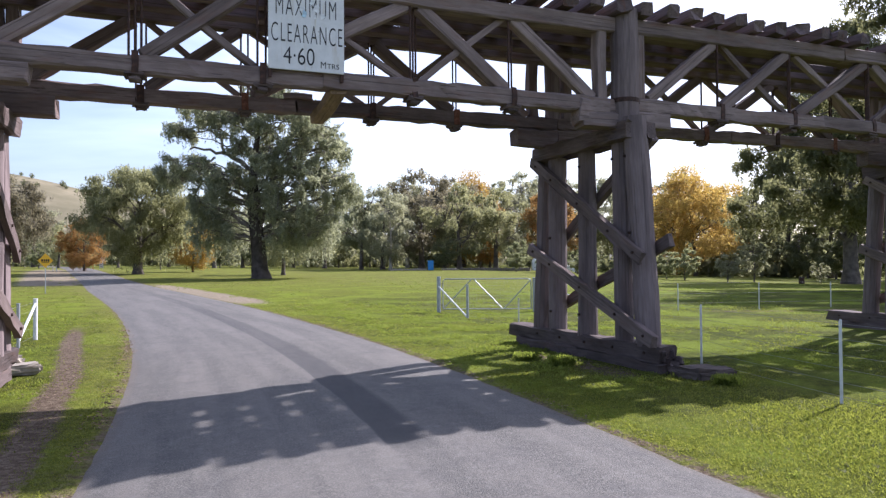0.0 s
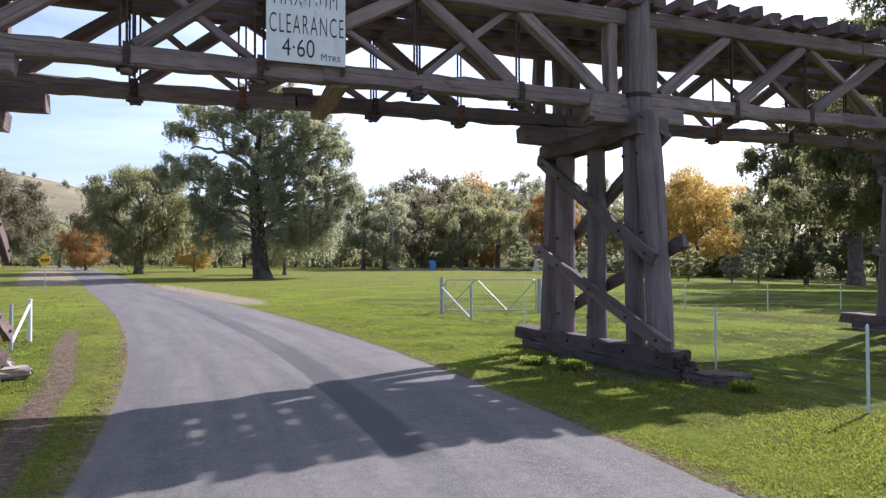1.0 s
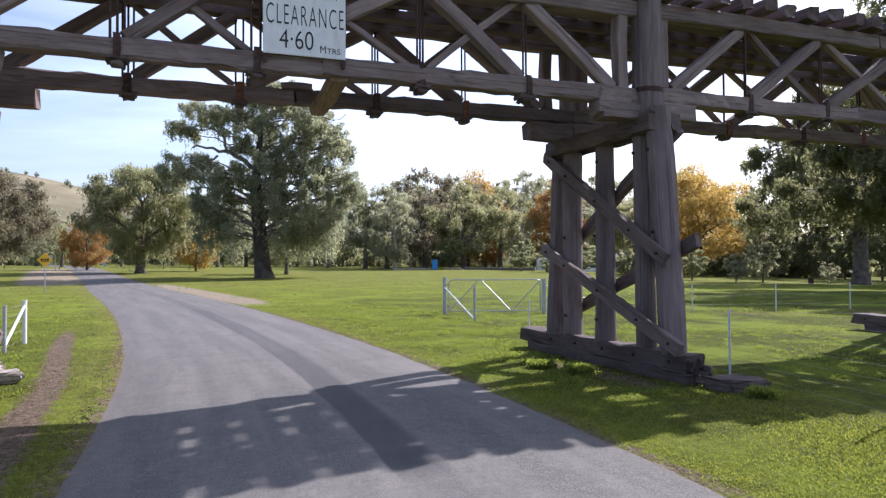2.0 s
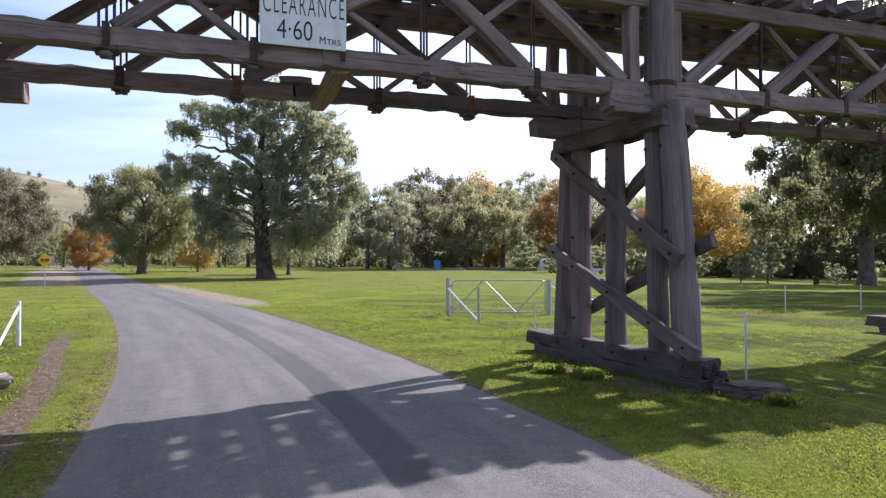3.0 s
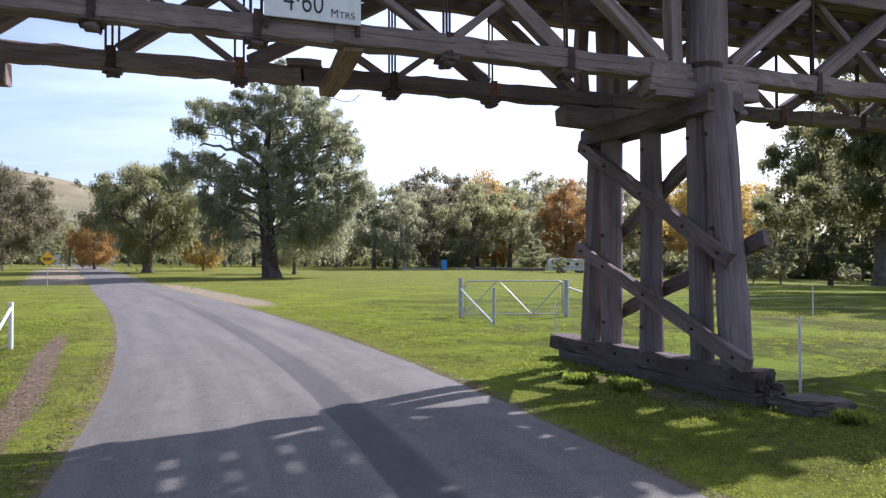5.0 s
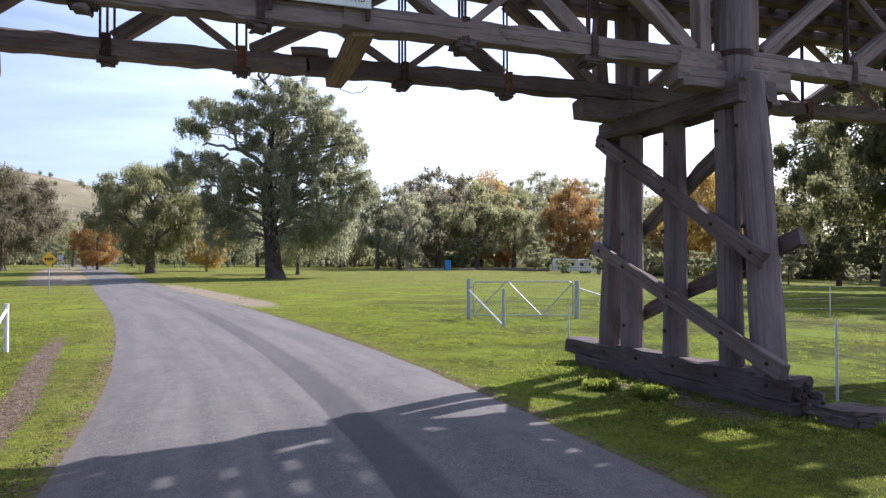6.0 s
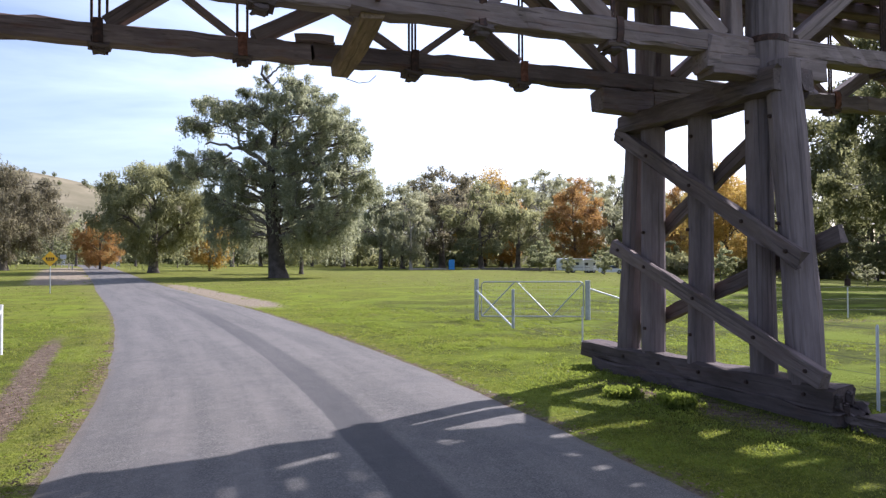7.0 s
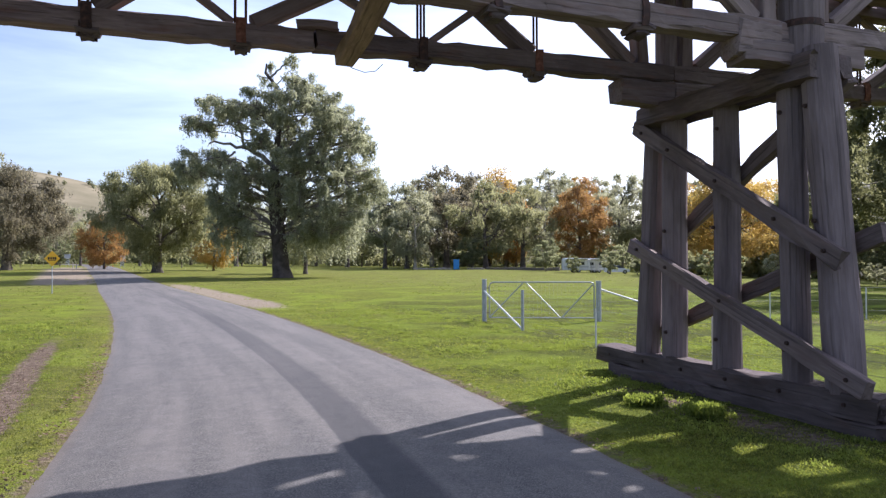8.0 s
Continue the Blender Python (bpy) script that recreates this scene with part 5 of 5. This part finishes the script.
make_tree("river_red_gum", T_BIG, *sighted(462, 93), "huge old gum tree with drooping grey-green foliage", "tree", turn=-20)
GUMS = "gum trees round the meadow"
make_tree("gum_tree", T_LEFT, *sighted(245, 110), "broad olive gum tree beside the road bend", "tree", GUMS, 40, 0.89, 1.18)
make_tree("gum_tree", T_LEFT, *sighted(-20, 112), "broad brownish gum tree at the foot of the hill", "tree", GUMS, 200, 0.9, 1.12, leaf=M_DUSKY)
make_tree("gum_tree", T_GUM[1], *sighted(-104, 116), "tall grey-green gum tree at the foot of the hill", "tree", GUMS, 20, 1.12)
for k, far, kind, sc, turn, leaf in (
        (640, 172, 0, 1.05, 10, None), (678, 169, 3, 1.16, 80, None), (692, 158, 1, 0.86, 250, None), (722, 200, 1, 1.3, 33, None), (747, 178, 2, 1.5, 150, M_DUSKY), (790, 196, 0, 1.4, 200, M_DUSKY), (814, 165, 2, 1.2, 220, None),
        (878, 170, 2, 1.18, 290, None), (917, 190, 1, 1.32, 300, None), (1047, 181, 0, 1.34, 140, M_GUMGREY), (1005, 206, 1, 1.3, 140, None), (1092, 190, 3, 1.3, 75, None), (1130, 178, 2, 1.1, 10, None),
        (1200, 165, 1, 1.2, 210, None), (1265, 150, 0, 1.0, 170, None), (1330, 140, 2, 1.05, 60, M_SHADELEAF), (1395, 125, 3, 1.2, 120, M_SHADELEAF), (575, 190, 2, 1.05, 60, None), (520, 200, 0, 1.0, 100, None),
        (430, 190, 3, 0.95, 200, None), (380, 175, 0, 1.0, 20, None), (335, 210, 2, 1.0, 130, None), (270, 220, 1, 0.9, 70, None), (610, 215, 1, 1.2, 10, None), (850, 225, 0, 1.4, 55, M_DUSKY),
        (960, 230, 1, 1.5, 15, None), (60, 190, 3, 1.0, 66, None), (175, 230, 0, 0.9, 5, None), (1470, 118, 0, 1.3, 240, M_SHADELEAF), (1590, 110, 2, 1.5, 100, None), (1680, 100, 3, 1.2, 320, None),
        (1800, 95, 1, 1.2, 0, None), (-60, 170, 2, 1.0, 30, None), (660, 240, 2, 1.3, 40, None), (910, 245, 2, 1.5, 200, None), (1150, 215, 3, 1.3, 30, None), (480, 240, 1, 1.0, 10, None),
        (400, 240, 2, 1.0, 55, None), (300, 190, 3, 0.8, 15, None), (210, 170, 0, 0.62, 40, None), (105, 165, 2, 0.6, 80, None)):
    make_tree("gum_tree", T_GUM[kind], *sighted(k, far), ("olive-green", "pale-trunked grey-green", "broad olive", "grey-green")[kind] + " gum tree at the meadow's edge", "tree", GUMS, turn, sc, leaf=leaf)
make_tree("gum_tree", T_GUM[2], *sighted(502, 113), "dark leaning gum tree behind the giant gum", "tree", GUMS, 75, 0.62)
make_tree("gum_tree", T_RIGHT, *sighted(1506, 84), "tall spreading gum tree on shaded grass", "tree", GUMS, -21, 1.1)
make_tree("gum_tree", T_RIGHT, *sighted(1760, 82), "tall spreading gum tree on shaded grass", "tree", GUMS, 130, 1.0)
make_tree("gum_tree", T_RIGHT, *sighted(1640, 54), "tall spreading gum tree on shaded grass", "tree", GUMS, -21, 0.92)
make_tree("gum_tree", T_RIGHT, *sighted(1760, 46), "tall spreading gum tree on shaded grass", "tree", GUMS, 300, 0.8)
AUT = "autumn trees"
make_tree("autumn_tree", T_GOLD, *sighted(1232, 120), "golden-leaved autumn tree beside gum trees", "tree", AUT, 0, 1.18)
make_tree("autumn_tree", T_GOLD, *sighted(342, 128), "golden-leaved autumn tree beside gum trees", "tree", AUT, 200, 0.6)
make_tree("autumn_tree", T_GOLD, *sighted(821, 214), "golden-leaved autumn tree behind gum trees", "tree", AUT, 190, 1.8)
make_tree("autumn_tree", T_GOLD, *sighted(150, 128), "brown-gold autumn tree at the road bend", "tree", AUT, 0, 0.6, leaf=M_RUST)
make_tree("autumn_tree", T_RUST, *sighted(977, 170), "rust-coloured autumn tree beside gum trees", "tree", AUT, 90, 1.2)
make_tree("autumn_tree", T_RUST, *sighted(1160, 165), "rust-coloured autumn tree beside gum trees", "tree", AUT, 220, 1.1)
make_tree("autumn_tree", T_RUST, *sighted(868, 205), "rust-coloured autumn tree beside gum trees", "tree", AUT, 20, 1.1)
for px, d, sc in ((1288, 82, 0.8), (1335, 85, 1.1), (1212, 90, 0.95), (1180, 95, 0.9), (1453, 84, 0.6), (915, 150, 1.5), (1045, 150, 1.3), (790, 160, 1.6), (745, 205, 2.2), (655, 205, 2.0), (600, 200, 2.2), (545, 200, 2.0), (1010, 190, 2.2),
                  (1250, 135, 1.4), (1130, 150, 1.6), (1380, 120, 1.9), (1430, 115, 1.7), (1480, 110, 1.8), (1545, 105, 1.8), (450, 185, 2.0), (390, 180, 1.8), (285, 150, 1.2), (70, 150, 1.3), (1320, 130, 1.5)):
    # nearer trees' sage tone is paled further to stand for partial sun
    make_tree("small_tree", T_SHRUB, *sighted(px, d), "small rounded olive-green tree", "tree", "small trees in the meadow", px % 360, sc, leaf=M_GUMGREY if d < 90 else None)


for x, y, sc in ((59.8, 107.8, 0.68), (64.4, 104.3, 0.92), (61.4, 121.0, 1.15), (67.6, 101.5, 0.8)):
    make_tree("small_tree", T_SHRUB, x, y, "small rounded olive-green tree", "tree", "small trees in the meadow", 70 * sc, sc)


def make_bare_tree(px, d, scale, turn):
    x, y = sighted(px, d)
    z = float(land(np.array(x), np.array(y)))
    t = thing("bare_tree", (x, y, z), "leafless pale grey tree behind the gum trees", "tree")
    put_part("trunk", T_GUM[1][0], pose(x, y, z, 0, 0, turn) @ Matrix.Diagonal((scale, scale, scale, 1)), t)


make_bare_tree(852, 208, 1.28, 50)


def make_far_woods():
    """Woods that close the view behind the meadow: leaf sprays heaped into crowns of uneven height."""
    g = np.random.default_rng(91)
    P = []
    for k in range(420):
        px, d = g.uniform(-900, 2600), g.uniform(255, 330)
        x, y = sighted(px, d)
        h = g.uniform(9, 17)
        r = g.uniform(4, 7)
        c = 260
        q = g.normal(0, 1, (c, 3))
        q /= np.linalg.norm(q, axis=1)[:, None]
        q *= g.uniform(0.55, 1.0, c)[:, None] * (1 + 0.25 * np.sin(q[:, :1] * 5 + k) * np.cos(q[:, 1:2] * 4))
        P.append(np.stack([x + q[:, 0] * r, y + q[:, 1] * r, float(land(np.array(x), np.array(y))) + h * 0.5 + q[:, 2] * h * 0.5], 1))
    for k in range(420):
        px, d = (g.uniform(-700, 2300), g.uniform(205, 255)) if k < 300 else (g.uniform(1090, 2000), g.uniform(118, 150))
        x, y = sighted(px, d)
        h, r, c = g.uniform(2.2, 5.0), g.uniform(2.0, 4.5), 110
        q = g.normal(0, 1, (c, 3))
        q /= np.linalg.norm(q, axis=1)[:, None]
        q *= g.uniform(0.5, 1.0, c)[:, None]
        P.append(np.stack([x + q[:, 0] * r, y + q[:, 1] * r, float(land(np.array(x), np.array(y))) + h * 0.45 + q[:, 2] * h * 0.5], 1))
    P = np.concatenate(P)
    n = len(P)
    ax = g.normal(0, 1, (n, 3))
    ax /= np.linalg.norm(ax, axis=1)[:, None]
    sd = np.cross(ax, g.normal(0, 1, (n, 3)))
    sd /= np.linalg.norm(sd, axis=1)[:, None]
    ln = g.uniform(0.8, 1.9, n)[:, None]
    v = np.stack([P - ax * ln * 0.5 + sd * ln * 0.3, P + ax * ln * 0.55, P - ax * ln * 0.4 - sd * ln * 0.3], 1).reshape(-1, 3)
    me = mesh_from_arrays("far_woods", v, np.arange(3 * n).reshape(-1, 3), M_SHADELEAF)
    tagged(new("far_woods", me), "grey-green woods closing the far side of the meadow", "woods", kind="stuff")


make_far_woods()

# ---- hill ----
def hill_height(u, v):
    ridge = 104 * np.exp(-((u + 520) / 260) ** 2) + 22 * np.exp(-((u - 100) / 400) ** 2)
    z = ridge * smooth_step(330, 760, v) - 3
    flat_u, flat_v = np.ravel(u), np.ravel(v)
    return z + np.array([5 * noise.noise((a * 0.008, b * 0.008, 3.0)) for a, b in zip(flat_u, flat_v)]).reshape(np.shape(u)) * smooth_step(360, 500, v)


def make_hill():
    us, vs = np.linspace(-700, 500, 90), np.linspace(330, 1500, 40)
    U, W = np.meshgrid(us, vs)
    Z = hill_height(U, W)
    X, Y = 0.934 * U + 0.358 * W, -0.358 * U + 0.934 * W
    m, nt, b = shader("dry_hillside", 0.95, 0.1)
    v = coords(nt)
    n1 = noise_of(nt, v, 0.02, 6, 0.65)
    nt.links.new(ramp(nt, n1, [(0.3, (0.13, 0.12, 0.07)), (0.55, (0.2, 0.175, 0.11)), (0.75, (0.27, 0.23, 0.15))]), b.inputs["Base Color"])
    nx = len(us)
    i = (np.arange(len(vs) - 1)[:, None] * nx + np.arange(nx - 1)[None, :]).ravel()
    me = mesh_from_arrays("hill", np.stack([X.ravel(), Y.ravel(), Z.ravel()], 1), np.stack([i, i + 1, i + nx + 1, i + nx], 1), m, True)
    return tagged(new("backdrop_hill", me), "dry grassy hill with a few scattered trees", "hill", kind="structure")


make_hill()
for u, v, sc in ((-433, 740, 1.25), (-423, 742, 1.5), (-391, 742, 1.9), (-401, 690, 1.7), (-394, 700, 1.4), (-384, 735, 1.3), (-452, 738, 1.2)):
    x, y = 0.934 * u + 0.358 * v, -0.358 * u + 0.934 * v
    zz = float(hill_height(np.array(float(u)), np.array(float(v)))) - 0.6
    t = thing("hill_tree", (x, y, zz), "small dark tree on the dry hillside", "tree", "trees on the hill")
    m = pose(x, y, zz) @ Matrix.Diagonal((sc, sc, sc, 1))
    put_part("trunk", T_SHRUB[0], m, t)
    put_part("crown", T_SHRUB[1], m, t)


# ---- grass, weeds and litter ----
def make_grass():
    g = np.random.default_rng(77)
    n = 820000
    # thicker towards the bridge and the verges
    x = g.uniform(-9, 26, n)
    y = 3.2 + 34 * g.random(n) ** 1.6
    # a close, fine turf on the verges before the bridge
    close = g.random(n) < 0.16
    yc = g.uniform(2.8, 10.5, n)
    x = np.where(close, np.where(g.random(n) < 0.72, g.uniform(4.4, 9.5, n), g.uniform(-5.5, -0.9, n)), x)
    y = np.where(close, yc, y)
    off = np.abs(x - road_mid(y)) - ROAD_HALF
    patch = np.array([noise.noise((a * 0.9, b * 0.9, 2.0)) for a, b in zip(x[::8], y[::8])]).repeat(8)[:n]
    track = np.exp(-((x - np.interp(y, [0, 8, 14, 20, 28], [-1.7, -1.55, -1.75, -2.35, -3.0])) / 0.26) ** 2) * (y < 26)
    keep = (g.random(n) < smooth_step(38, 16, y)) & (off > 0.3 * g.random(n) - 0.16 * (patch > -0.1)) & (g.random(n) > track * 0.95) & (g.random(n) > 0.8 * np.exp(-((x - 7.0) / 0.55) ** 2) * (y > 8.8) * (y < 14)) & (g.random(n) < 0.5 + 0.7 * (patch + 0.4)) & (x < 0.85 * y + 6) & ((g.random(n) < 0.3) | (x < 8.8) | (y < 9.5))
    x, y, off, patch = x[keep], y[keep], off[keep], patch[keep]
    n = len(x)
    h = (0.012 + 0.02 * g.random(n)) * (1 + 0.8 * np.clip(patch, 0, 1)) * (0.5 + 0.5 * smooth_step(0.0, 0.9, off))
    w = 0.0026 + 0.003 * g.random(n) + 0.00055 * np.hypot(x, y - 1)
    a = g.uniform(0, 2 * np.pi, n)
    z = land(x, y)
    z = z + 0.012
    tip = np.stack([x + h * 0.7 * g.normal(0, 1, n), y + h * 0.7 * g.normal(0, 1, n), z + h], 1)
    c, s = np.cos(a) * w, np.sin(a) * w
    v = np.stack([np.stack([x - c, y - s, z], 1), np.stack([x + c, y + s, z], 1), tip], 1).reshape(-1, 3)
    me = mesh_from_arrays("grass", v, np.arange(3 * n).reshape(-1, 3), M_GRASS)
    tagged(new("grass", me), "short bright green grass on both verges", "grass", kind="stuff")
    # coarse tufts farther across the meadow
    k = 5200
    px = g.uniform(-30, 75, k)
    py = 22 + 75 * g.random(k) ** 1.3
    ok = (np.abs(px - road_mid(py)) - ROAD_HALF > 0.6) & np.array([noise.noise((a * 0.12, b * 0.12, 5.0)) > -0.15 for a, b in zip(px, py)])
    px, py = px[ok], py[ok]
    per = 9
    R = np.repeat(g.uniform(0.03, 0.085, len(px)), per)
    X, Y = np.repeat(px, per) + g.normal(0, 1, len(R)) * R, np.repeat(py, per) + g.normal(0, 1, len(R)) * R
    Z = land(X, Y) + 0.02
    an = g.uniform(0, 6.28, len(R))
    dx, dy = np.cos(an) * R * 0.35, np.sin(an) * R * 0.35
    v = np.stack([np.stack([X - dx, Y - dy, Z], 1), np.stack([X + dx, Y + dy, Z], 1), np.stack([X + g.normal(0, 0.5, len(R)) * R, Y + g.normal(0, 0.5, len(R)) * R, Z + R * g.uniform(0.5, 1.2, len(R))], 1)], 1).reshape(-1, 3)
    me = mesh_from_arrays("grass_tufts", v, np.arange(len(v)).reshape(-1, 3), M_WEED)
    tagged(new("grass_tufts", me), "coarse green tufts scattered across the meadow", "grass", kind="stuff")
    # leafy weeds in low clumps, thick in patches
    cx, cy, cr = [], [], []
    while len(cx) < 4900:
        px = g.uniform(4.9, 15.5) if g.random() < 0.8 else g.uniform(-7.5, -1.4)
        py = 4 + 28 * g.random() ** 1.2
        away = abs(px - float(road_mid(np.array(py)))) - ROAD_HALF
        if (px > 9.2 and py > 9 and g.random() < 0.8) or (px > 5 and py < 8.5 and g.random() < 0.97):
            continue
        if away < 0.45 or abs(px - 7.75) < 0.28 and 9 < py < 15:
            continue
        if abs(px - np.interp(py, [0, 8, 14, 20, 28], [-1.7, -1.55, -1.75, -2.35, -3.0])) < 0.35:
            continue
        if noise.noise((px * 0.8, py * 0.8, 7.0)) + 0.5 * noise.noise((px * 2.6, py * 2.6, 1.0)) > 0.12 * g.random():
            cx.append(px); cy.append(py); cr.append(g.uniform(0.03, 0.115) * (0.6 if away < 1.2 else 1.0))
    for px, py, r in ((6.42, 11.66, 0.13), (6.3, 11.74, 0.12), (6.62, 10.86, 0.15), (6.72, 10.95, 0.13), (6.66, 10.74, 0.12), (7.85, 8.05, 0.13)):
        cx.append(px); cy.append(py); cr.append(r)
    cr = np.array(cr)
    per = np.where(cr >= 0.12, 1300, np.maximum(18, (cr * 520).astype(int)))
    R = np.repeat(cr, per)
    tall = R >= 0.12
    X = np.repeat(cx, per) + g.normal(0, 1, len(R)) * R * 0.6
    Y = np.repeat(cy, per) + g.normal(0, 1, len(R)) * R * 0.6
    base = np.stack([X, Y, land(X, Y) + 0.01 + g.random(len(X)) * R * np.where(tall, 0.8, 0.5)], 1)
    ax = g.normal(0, 0.6, (len(X), 3))
    ax[:, 2] = np.abs(ax[:, 2]) + np.where(tall, 0.7, 0.45)
    ax /= np.linalg.norm(ax, axis=1)[:, None]
    sd = np.cross(ax, g.normal(0, 1, (len(X), 3)))
    sd /= np.linalg.norm(sd, axis=1)[:, None]
    ln = np.where(tall, 0.03 + R * g.uniform(0.15, 0.45, len(X)), 0.012 + R * g.uniform(0.08, 0.3, len(X)))[:, None]
    sd = sd * np.where(tall, 0.6, 1.0)[:, None]
    v = np.stack([base, base + ax * ln * 0.55 + sd * ln * 0.26, base + ax * ln, base + ax * ln * 0.5 - sd * ln * 0.26], 1).reshape(-1, 3)
    me = mesh_from_arrays("weeds", v, np.arange(len(v)).reshape(-1, 4), M_WEED)
    tagged(new("weeds", me), "clumps of leafy green weeds near the trestle", "weeds", kind="stuff")
    # fallen leaves and clods along the road edge
    k = 2600
    y = g.uniform(6, 22, k)
    side = g.random(k) < 0.75
    x = road_mid(y) + np.where(side, -1, 1) * (ROAD_HALF + g.normal(0.0, 0.08, k))
    tr = g.random(k) < 0.25
    x = np.where(tr, np.interp(y, [0, 8, 14, 20, 28], [-1.7, -1.55, -1.75, -2.35, -3.0]) + g.normal(0, 0.16, k), x)
    keep = noise_mask(x, y)
    x, y = x[keep], y[keep]
    k = len(x)
    ln = 0.012 + 0.028 * g.random(k) ** 2
    a = g.uniform(0, 6.28, k)
    dx, dy = np.cos(a) * ln, np.sin(a) * ln
    z = 0.03 + 0.01 * g.random(k)
    v = np.stack([np.stack([x - dx, y - dy, z], 1), np.stack([x + dy * 0.35, y - dx * 0.35, z + 0.015 * g.random(k)], 1),
                  np.stack([x + dx, y + dy, z + 0.02 * g.random(k)], 1), np.stack([x - dy * 0.35, y + dx * 0.35, z], 1)], 1).reshape(-1, 3)
    m = leaf_material("dead_leaves", [(0.0, (0.06, 0.035, 0.02)), (0.5, (0.15, 0.085, 0.05)), (1.0, (0.28, 0.18, 0.11))], 0.1)
    me = mesh_from_arrays("leaf_litter", v, np.arange(len(v)).reshape(-1, 4), m)
    tagged(new("leaf_litter", me), "dry brown leaves and bark along the road edge", "leaf litter", kind="stuff")


def noise_mask(x, y):
    return np.array([noise.noise((a * 1.1, b * 0.7, 9.0)) > -0.1 for a, b in zip(x, y)])


make_grass()
